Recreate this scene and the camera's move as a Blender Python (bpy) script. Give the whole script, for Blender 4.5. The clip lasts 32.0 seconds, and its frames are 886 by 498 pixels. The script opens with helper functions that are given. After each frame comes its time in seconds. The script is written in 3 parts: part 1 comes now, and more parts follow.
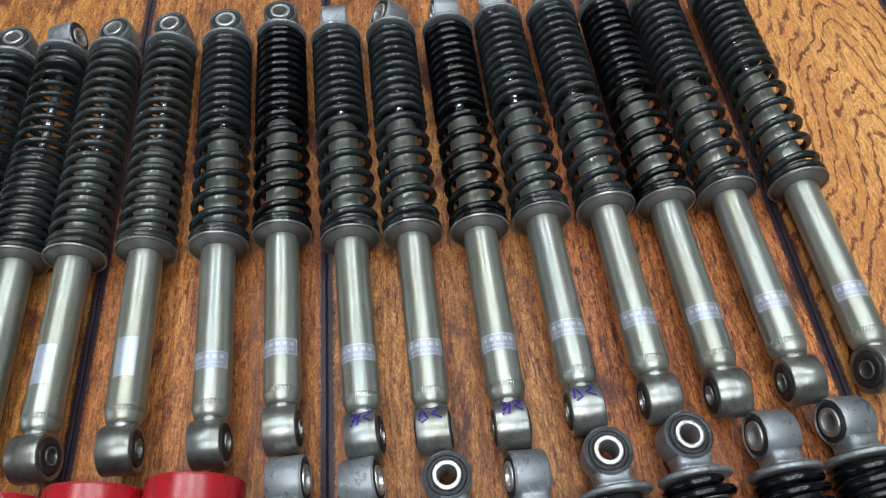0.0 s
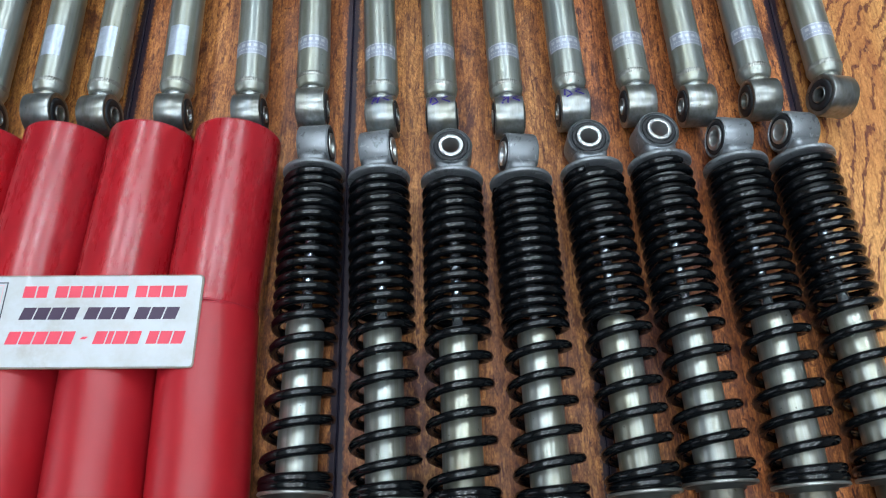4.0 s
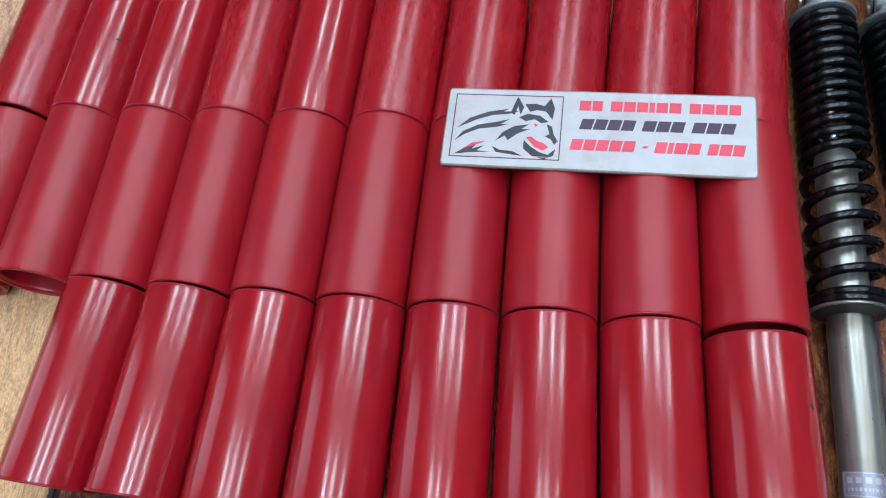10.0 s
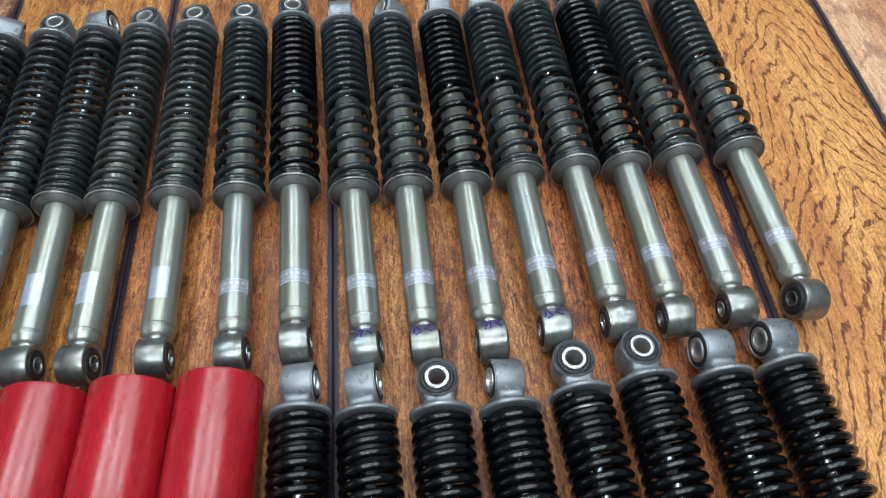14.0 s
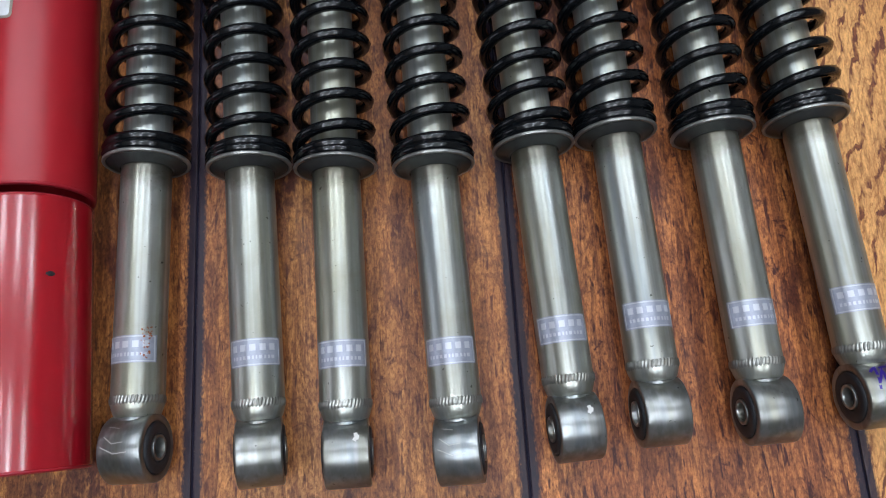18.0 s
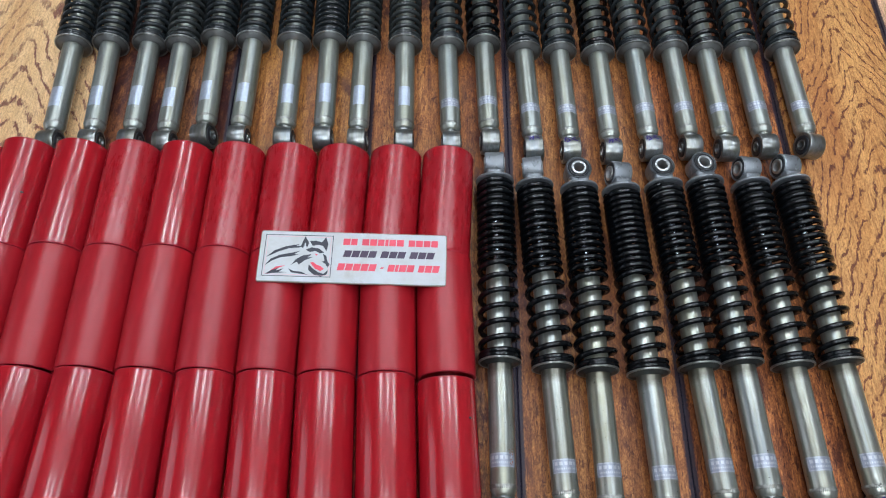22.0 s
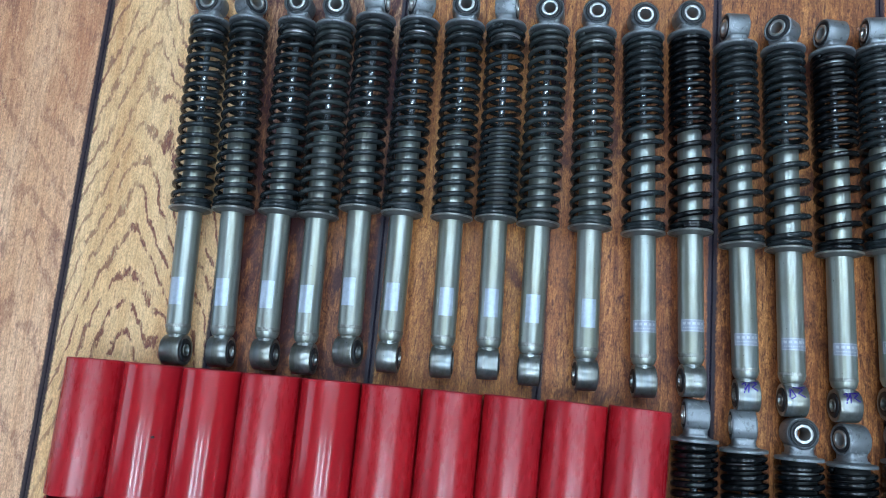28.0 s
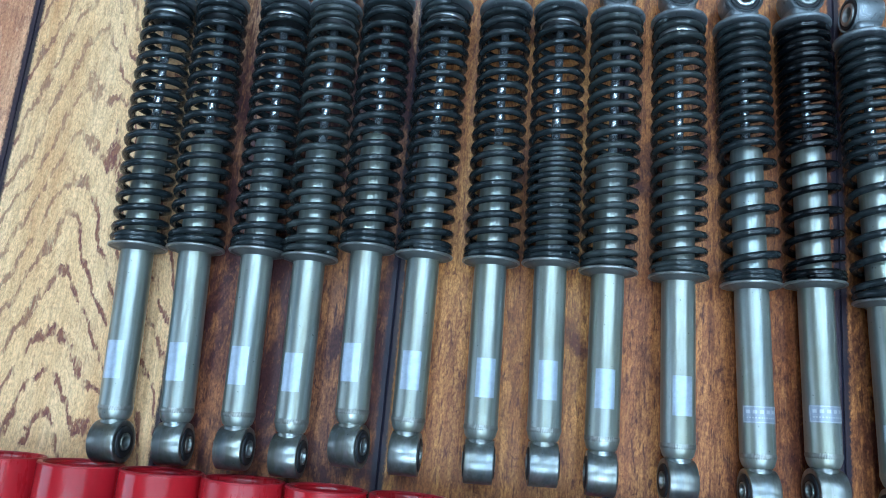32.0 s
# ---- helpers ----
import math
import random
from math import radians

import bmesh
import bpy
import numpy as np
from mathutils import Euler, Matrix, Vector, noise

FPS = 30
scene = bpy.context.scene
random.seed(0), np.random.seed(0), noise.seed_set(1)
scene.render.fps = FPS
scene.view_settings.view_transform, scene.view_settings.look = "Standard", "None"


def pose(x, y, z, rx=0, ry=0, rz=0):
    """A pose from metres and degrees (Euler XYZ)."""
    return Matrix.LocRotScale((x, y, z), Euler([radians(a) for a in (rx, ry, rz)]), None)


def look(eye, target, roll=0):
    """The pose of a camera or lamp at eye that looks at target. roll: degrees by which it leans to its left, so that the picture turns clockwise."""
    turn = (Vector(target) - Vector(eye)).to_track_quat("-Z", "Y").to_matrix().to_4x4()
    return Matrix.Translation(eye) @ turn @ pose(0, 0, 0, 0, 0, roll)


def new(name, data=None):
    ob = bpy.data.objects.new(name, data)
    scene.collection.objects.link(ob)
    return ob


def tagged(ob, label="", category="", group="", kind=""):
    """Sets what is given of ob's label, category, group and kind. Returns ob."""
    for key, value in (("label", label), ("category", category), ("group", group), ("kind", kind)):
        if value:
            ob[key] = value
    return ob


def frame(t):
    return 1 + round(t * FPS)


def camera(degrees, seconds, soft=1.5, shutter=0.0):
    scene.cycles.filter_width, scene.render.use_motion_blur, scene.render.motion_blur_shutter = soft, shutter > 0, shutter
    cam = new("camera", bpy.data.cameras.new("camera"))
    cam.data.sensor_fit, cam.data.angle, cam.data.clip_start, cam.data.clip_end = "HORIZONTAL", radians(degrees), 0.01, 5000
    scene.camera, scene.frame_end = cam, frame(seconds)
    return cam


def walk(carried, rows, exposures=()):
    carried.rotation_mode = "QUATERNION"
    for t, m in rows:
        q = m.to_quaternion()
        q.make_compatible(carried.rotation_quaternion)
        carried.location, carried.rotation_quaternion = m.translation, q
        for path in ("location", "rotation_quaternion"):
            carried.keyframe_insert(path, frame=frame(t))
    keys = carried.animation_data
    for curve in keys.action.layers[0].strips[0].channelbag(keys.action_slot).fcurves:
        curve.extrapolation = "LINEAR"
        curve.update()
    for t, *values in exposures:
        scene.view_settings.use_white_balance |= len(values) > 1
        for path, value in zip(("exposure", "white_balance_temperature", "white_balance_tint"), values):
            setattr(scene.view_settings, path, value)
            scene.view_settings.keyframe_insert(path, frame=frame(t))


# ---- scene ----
cam = camera(62.2, 32.0, soft=1.1)
PATH = [
    (0, (0.258, 0.148, 0.435), (0.249, 1.198, -1.268), -4.8),
    (0.5, (0.268, 0.127, 0.456), (0.3, 1.217, -1.221), -2.1),
    (1, (0.258, 0.129, 0.46), (0.226, 1.105, -1.286), -4.2),
    (1.5, (0.244, 0.112, 0.474), (0.158, 1.03, -1.301), -6.8),
    (2, (0.268, 0.086, 0.468), (0.191, 0.982, -1.318), -5.8),
    (2.5, (0.275, 0.07, 0.464), (0.208, 0.864, -1.37), -5.4),
    (4.5, (0.246, -0.035, 0.431), (0.223, 0.781, -1.395), -1.3),
    (5, (0.27, -0.069, 0.428), (0.219, 0.761, -1.391), -3.8),
    (5.5, (0.259, -0.074, 0.412), (0.265, 0.616, -1.465), -0.1),
    (6, (0.277, -0.104, 0.382), (0.294, 0.502, -1.524), 0.1),
    (6.5, (0.298, -0.112, 0.383), (0.326, 0.477, -1.529), 0.6),
    (7, (0.298, -0.107, 0.377), (0.31, 0.476, -1.536), -0.3),
    (7.5, (0.278, -0.108, 0.381), (0.245, 0.488, -1.528), -3.3),
    (8, (0.259, -0.11, 0.382), (0.181, 0.504, -1.52), -5.9),
    (8.5, (0.184, -0.111, 0.414), (0.047, 0.533, -1.474), -9.9),
    (9, (0.125, -0.111, 0.421), (-0.115, 0.547, -1.452), -15.8),
    (9.5, (0.04, -0.122, 0.432), (-0.3, 0.525, -1.43), -21.1),
    (10, (0.02, -0.107, 0.432), (-0.354, 0.628, -1.39), -20.6),
    (10.5, (0.049, -0.07, 0.453), (-0.309, 0.786, -1.318), -18.5),
    (11, (0.079, -0.035, 0.465), (-0.211, 0.92, -1.268), -14.5),
    (11.5, (0.105, 0.008, 0.48), (-0.133, 1.041, -1.215), -11.8),
    (12, (0.122, 0.038, 0.487), (-0.064, 1.103, -1.195), -9.9),
    (12.5, (0.146, 0.055, 0.489), (0.028, 1.13, -1.192), -7.5),
    (13, (0.185, 0.067, 0.486), (0.11, 1.155, -1.19), -6.4),
    (13.5, (0.25, 0.07, 0.47), (0.208, 1.164, -1.204), -5.6),
    (14, (0.247, 0.055, 0.465), (0.293, 1.183, -1.186), -1.6),
    (14.5, (0.252, 0.04, 0.437), (0.285, 1.063, -1.281), -0.8),
    (15, (0.263, -0.012, 0.407), (0.289, 0.857, -1.394), 0.0),
    (15.5, (0.272, -0.046, 0.401), (0.244, 0.727, -1.444), -3.0),
    (17.5, (0.302, -0.099, 0.359), (0.317, 0.404, -1.577), -0.7),
    (18, (0.303, -0.094, 0.359), (0.33, 0.392, -1.581), 1.0),
    (18.5, (0.298, -0.093, 0.36), (0.313, 0.388, -1.581), 0.3),
    (19, (0.286, -0.096, 0.359), (0.299, 0.41, -1.576), 1.2),
    (19.5, (0.289, -0.101, 0.356), (0.295, 0.432, -1.572), 1.8),
    (20, (0.273, -0.114, 0.386), (0.262, 0.462, -1.529), 2.1),
    (20.5, (0.22, -0.142, 0.523), (0.221, 0.518, -1.365), 5.7),
    (21, (0.158, -0.163, 0.61), (0.182, 0.561, -1.255), 5.9),
    (21.5, (0.129, -0.155, 0.659), (0.152, 0.666, -1.164), 3.8),
    (22, (0.104, -0.171, 0.689), (0.114, 0.708, -1.108), 2.6),
    (22.5, (0.08, -0.159, 0.713), (0.022, 0.692, -1.096), -1.0),
    (23, (0.044, -0.158, 0.716), (-0.054, 0.612, -1.127), -3.4),
    (23.5, (-0.007, -0.152, 0.654), (-0.156, 0.507, -1.229), -7.1),
    (24, (-0.019, -0.134, 0.639), (-0.196, 0.454, -1.264), -11.5),
    (24.5, (0.036, -0.115, 0.637), (-0.116, 0.49, -1.263), -11.5),
    (25, (0.092, -0.014, 0.626), (0.024, 0.581, -1.281), -5.4),
    (25.5, (0.102, 0.056, 0.75), (0.027, 0.553, -1.186), -6.4),
    (27.5, (0.075, 0.229, 0.773), (-0.075, 0.58, -1.19), -17.3),
    (28, (-0.026, 0.265, 0.698), (-0.179, 0.616, -1.265), -17.7),
    (28.5, (-0.067, 0.279, 0.664), (-0.2, 0.623, -1.302), -15.5),
    (29, (-0.072, 0.292, 0.632), (-0.183, 0.645, -1.333), -12.4),
    (29.5, (-0.062, 0.317, 0.632), (-0.159, 0.658, -1.336), -11.4),
    (30, (-0.045, 0.325, 0.634), (-0.112, 0.687, -1.332), -6.6),
    (30.5, (-0.031, 0.337, 0.624), (-0.09, 0.702, -1.342), -5.6),
    (31, (-0.045, 0.325, 0.594), (-0.111, 0.706, -1.368), -6.1),
    (31.5, (-0.089, 0.311, 0.577), (-0.171, 0.704, -1.383), -7.2),
    (32, (-0.075, 0.312, 0.526), (-0.204, 0.738, -1.424), -10.7),
]
# seconds, stops, kelvin, tint of the clip's own automatic picture
EXPOSURES = [(0, -0.09, 6250, 12), (2.5, -0.02, 5900, 9), (5, -0.2, 5750, 11), (7, -0.33, 5950, 15), (9, -0.25, 6250, 21), (10, -0.3, 5600, 16), (11, -0.33, 5800, 18), (12, -0.11, 6200, 19), (13, 0.05, 6250, 15),
             (15, -0.05, 5600, 7), (18, -0.33, 5950, 18), (21, -0.36, 5950, 17), (23, -0.34, 5550, 14), (24, -0.36, 4950, 13), (25, -0.33, 5550, 5), (28, -0.29, 5050, 6), (30, -0.23, 4600, 0), (32, -0.09, 4650, 1)]
walk(cam, [(t, look(eye, target, roll)) for t, eye, target, roll in PATH], EXPOSURES)

# ---- world, lamps ----
world = bpy.data.worlds.new("world")
scene.world = world
world.use_nodes = True
wn = world.node_tree.nodes
sky = wn.new("ShaderNodeTexSky")
sky.sky_type = 'NISHITA'
sky.sun_disc = False
sky.sun_elevation, sky.sun_rotation = radians(40), radians(200)
wn["Background"].inputs["Strength"].default_value = 0.12
world.node_tree.links.new(sky.outputs["Color"], wn["Background"].inputs["Color"])


def area_lamp(name, where, target, sx, sy, watts, colour):
    data = bpy.data.lights.new(name, 'AREA')
    data.shape, data.size, data.size_y, data.energy, data.color = 'RECTANGLE', sx, sy, watts, colour
    ob = new(name, data)
    ob.matrix_world = look(where, target)
    return ob


# ---- materials ----
class Mat:
    """A node material with a Principled shader and short ways to add textures."""

    def __init__(self, name, colour=(0.5, 0.5, 0.5), rough=0.5, metal=0.0, **extra):
        self.m = bpy.data.materials.new(name)
        self.m.use_nodes = True
        self.t = self.m.node_tree
        self.b = self.t.nodes["Principled BSDF"]
        self.set("Base Color", (*colour, 1))
        self.set("Roughness", rough)
        self.set("Metallic", metal)
        for k, v in extra.items():
            self.set(k.replace("_", " "), v)

    def set(self, socket, value):
        self.b.inputs[socket].default_value = value

    def node(self, kind, **values):
        n = self.t.nodes.new(kind)
        for k, v in values.items():
            n.inputs[k.replace("_", " ")].default_value = v
        return n

    def link(self, a, b):
        self.t.links.new(a, b)

    def coords(self, scale=(1, 1, 1), random_shift=0.0, space="Object"):
        tc = self.node("ShaderNodeTexCoord")
        mp = self.node("ShaderNodeMapping", Scale=scale)
        self.link(tc.outputs[space], mp.inputs["Vector"])
        if random_shift:
            oi = self.node("ShaderNodeObjectInfo")
            mul = self.node("ShaderNodeMath")
            mul.operation = 'MULTIPLY'
            mul.inputs[1].default_value = random_shift
            self.link(oi.outputs["Random"], mul.inputs[0])
            self.link(mul.outputs[0], mp.inputs["Location"])
        return mp.outputs["Vector"]

    def noise(self, vec, scale, detail=4.0, rough=0.6, distort=0.0):
        n = self.node("ShaderNodeTexNoise", Scale=scale, Detail=detail, Roughness=rough, Distortion=distort)
        self.link(vec, n.inputs["Vector"])
        return n.outputs["Fac"]

    def ramp(self, fac, stops):
        r = self.node("ShaderNodeValToRGB")
        el = r.color_ramp.elements
        while len(el) < len(stops):
            el.new(0.5)
        for e, (p, c) in zip(el, stops):
            e.position = p
            e.color = (*c, 1) if len(c) == 3 else c
        self.link(fac, r.inputs["Fac"])
        return r.outputs["Color"]

    def grey(self, fac, a, va, b, vb):
        return self.ramp(fac, [(a, (va, va, va)), (b, (vb, vb, vb))])

    def mix(self, fac, a, b, how='MIX'):
        n = self.node("ShaderNodeMix")
        n.data_type, n.blend_type = 'RGBA', how
        for sock, v in ((n.inputs[0], fac), (n.inputs[6], a), (n.inputs[7], b)):
            if hasattr(v, "default_value"):
                self.link(v, sock)
            else:
                sock.default_value = v if not isinstance(v, tuple) else (*v, 1)[:4]
        return n.outputs[2]

    def node_y(self, vec):
        sep = self.node("ShaderNodeSeparateXYZ")
        self.link(vec, sep.inputs[0])
        return sep.outputs[1]

    def to(self, out, socket):
        self.link(out, self.b.inputs[socket])

    def bump(self, height, strength, distance):
        n = self.node("ShaderNodeBump", Strength=strength, Distance=distance)
        self.link(height, n.inputs["Height"])
        self.link(n.outputs["Normal"], self.b.inputs["Normal"])


def steel(name, base, rough, stain, amount, metal=1.0, streaks=0.0, cast=0.0, collar=None):
    """Bare or plated metal: cloudy stains, fine lengthwise streaks and small dark specks."""
    m = Mat(name, base, rough, metal)
    v = m.coords(random_shift=7.0)
    big = m.noise(v, 34, 6, 0.6, 0.5)
    mask = m.grey(big, 0.42, 0.0, 0.80, amount)
    colour = m.mix(mask, base, stain)
    if streaks:
        line = m.noise(m.coords((1, 0.02, 1), 3.0), 240, 2, 0.6)
        colour = m.mix(m.grey(line, 0.40, streaks, 0.58, 0.0), colour, tuple(c * 0.72 for c in stain))
        band = m.noise(m.coords((1, 0.05, 1), 9.0), 95, 3, 0.6)
        colour = m.mix(m.grey(band, 0.50, 0.0, 0.66, 0.55), colour, (base[0] * 0.74, base[1] * 0.69, base[2] * 0.52))
        colour = m.mix(m.grey(band, 0.34, 0.5, 0.46, 0.0), colour, (base[0] * 0.60, base[1] * 0.68, base[2] * 0.78))
        speck = m.noise(v, 420, 2, 0.5)
        colour = m.mix(m.grey(speck, 0.73, 0.0, 0.76, 0.8), colour, tuple(c * 0.2 for c in stain))
        dull = m.noise(m.coords((1, 0.2, 1), 5.0), 60, 4, 0.6)
        m.to(m.mix(dull, (rough - 0.04,) * 3, (rough + 0.06,) * 3), "Roughness")
    else:
        m.to(m.mix(big, (rough - 0.04,) * 3, (rough + 0.07,) * 3), "Roughness")
    if collar:  # brown rubbed dirt round the tube at this place along its axis
        far = m.node("ShaderNodeMath")
        far.operation = 'MULTIPLY_ADD'
        far.inputs[1].default_value, far.inputs[2].default_value = 40.0, 0.5 - 40.0 * collar
        m.link(m.node_y(m.coords()), far.inputs[0])
        rough_edge = m.node("ShaderNodeMath")
        rough_edge.operation = 'MULTIPLY_ADD'
        rough_edge.inputs[1].default_value = 0.5
        m.link(m.noise(v, 130, 4, 0.7), rough_edge.inputs[0])
        m.link(far.outputs[0], rough_edge.inputs[2])
        low, high = m.grey(rough_edge.outputs[0], 0.42, 0.0, 0.78, 0.75), m.grey(far.outputs[0], 0.85, 1.0, 0.95, 0.0)
        both = m.node("ShaderNodeMath")
        both.operation = 'MULTIPLY'
        m.link(low, both.inputs[0])
        m.link(high, both.inputs[1])
        colour = m.mix(both.outputs[0], colour, (0.085, 0.075, 0.050))
    if cast:
        grit = m.noise(v, 480, 4, 0.7)
        nick = m.noise(v, 150, 3, 0.7, 0.8)
        colour = m.mix(m.grey(nick, 0.60, 0.0, 0.66, 0.55), colour, tuple(min(1.0, c * 1.7) for c in base))
        colour = m.mix(m.grey(nick, 0.34, 0.6, 0.42, 0.0), colour, tuple(c * 0.45 for c in stain))
        m.bump(grit, cast, 0.0006)
    m.to(colour, "Base Color")
    return m.m


def spring_paint(name, base, worn, rough, wear):
    m = Mat(name, base, rough, 0.0, Specular_IOR_Level=0.45)
    v = m.coords(random_shift=5.0)
    n1 = m.noise(v, 60, 5, 0.7)
    n2 = m.noise(v, 700, 2, 0.6)
    mask = m.grey(n1, 0.5, 0.0, 0.8, wear)
    m.to(m.mix(mask, base, worn), "Base Color")
    m.to(m.mix(n1, (rough - 0.04,) * 3, (rough + 0.10,) * 3), "Roughness")
    m.bump(n2, 0.02, 0.0003)
    return m.m


ZINC = steel("zinc_plated_steel", (0.375, 0.400, 0.375), 0.33, (0.255, 0.26, 0.20), 0.6, 0.74, 0.36)
ZINC_OLD = steel("dull_zinc_steel", (0.41, 0.43, 0.40), 0.29, (0.26, 0.255, 0.18), 0.7, 0.76, 0.42, collar=-0.229)
WELD = steel("weld_steel", (0.33, 0.335, 0.31), 0.30, (0.10, 0.092, 0.07), 0.8, 0.8)
SEAT_STEEL = steel("dark_seat_steel", (0.026, 0.027, 0.026), 0.5, (0.09, 0.105, 0.09), 0.8, 0.3)
SEAT_GREY = steel("grey_worn_seat_steel", (0.15, 0.155, 0.15), 0.45, (0.08, 0.076, 0.065), 0.8, 0.5)
SEAT_RIM = steel("bright_seat_rim", (0.34, 0.345, 0.33), 0.30, (0.06, 0.058, 0.05), 0.9, 0.75)
EYE_STEEL = steel("worn_eye_steel", (0.31, 0.325, 0.32), 0.29, (0.13, 0.127, 0.105), 0.75, 0.84, 0.40)
ALU = steel("cast_aluminium", (0.26, 0.28, 0.30), 0.40, (0.15, 0.16, 0.17), 0.8, 0.60, cast=0.25)
SLEEVE = steel("bushing_sleeve_steel", (0.50, 0.51, 0.51), 0.28, (0.30, 0.30, 0.28), 0.5, 0.8)
CHROME = steel("chrome_rod", (0.40, 0.43, 0.47), 0.14, (0.35, 0.35, 0.35), 0.3, 0.8)
SPRING_BLACK = spring_paint("gloss_black_spring_paint", (0.0025, 0.0032, 0.0042), (0.008, 0.009, 0.011), 0.13, 0.3)
SPRING_WORN = spring_paint("worn_black_spring_paint", (0.014, 0.0175, 0.0195), (0.058, 0.064, 0.067), 0.10, 0.65)
SPRING_GREY = spring_paint("faded_grey_spring_paint", (0.026, 0.030, 0.030), (0.066, 0.070, 0.067), 0.13, 0.7)
RUBBER = spring_paint("black_rubber", (0.012, 0.013, 0.016), (0.035, 0.034, 0.033), 0.55, 0.6)
PLASTIC = spring_paint("black_plastic_sleeve", (0.012, 0.013, 0.014), (0.03, 0.03, 0.03), 0.5, 0.5)
INK = Mat("violet_pen_ink", (0.03, 0.01, 0.22), 0.4).m
CHALK = Mat("white_paint_spot", (0.75, 0.75, 0.72), 0.6).m
SCUFF = Mat("pale_scuff", (0.42, 0.42, 0.40), 0.5).m
RUST = Mat("rust_stain", (0.33, 0.09, 0.02), 0.8).m


def label_foil(name, base, rough, metal):
    m = Mat(name, base, rough, metal)
    n = m.noise(m.coords(random_shift=9.0), 260, 4, 0.7)
    m.to(m.mix(m.grey(n, 0.4, 0.0, 0.7, 0.6), base, tuple(c * 0.72 for c in base)), "Base Color")
    return m.m


FOIL = label_foil("silver_label_foil", (0.36, 0.385, 0.46), 0.34, 0.45)
FOIL_WHITE = label_foil("pale_blue_label_foil", (0.50, 0.56, 0.66), 0.36, 0.5)
PRINT = Mat("white_label_print", (0.52, 0.54, 0.58), 0.40, 0.3).m


def red_plastic(name, low, high, haze, gloss=0.75):
    m = Mat(name, (0.40, 0.010, 0.018), 0.27, Specular_IOR_Level=gloss)
    v = m.coords(random_shift=11.0)
    cloud = m.noise(v, 14, 4, 0.6)
    dust = m.noise(m.coords((1, 0.18, 1), 4.0), 160, 5, 0.7)
    a = m.mix(m.grey(cloud, 0.35, 0.0, 0.75, 0.6), (0.35, 0.006, 0.012), (0.28, 0.009, 0.018))
    m.to(m.mix(m.grey(dust, 0.60, 0.0, 0.85, haze), a, (0.42, 0.045, 0.052)), "Base Color")
    m.to(m.mix(dust, (low,) * 3, (high,) * 3), "Roughness")
    m.bump(m.noise(v, 90, 2, 0.5), 0.05, 0.0006)
    return m.m


RED = red_plastic("glossy_red_plastic", 0.12, 0.24, 0.22)
RED_DUSTY = red_plastic("dusty_red_plastic", 0.30, 0.46, 0.20, 0.55)
RED_SATIN = red_plastic("satin_red_plastic", 0.20, 0.36, 0.20, 0.70)
JOINT = Mat("dark_floor_joint", (0.010, 0.009, 0.020), 0.8, Specular_IOR_Level=0.15).m
RIM = spring_paint("scuffed_red_rim", (0.32, 0.010, 0.020), (0.36, 0.05, 0.055), 0.30, 0.4)


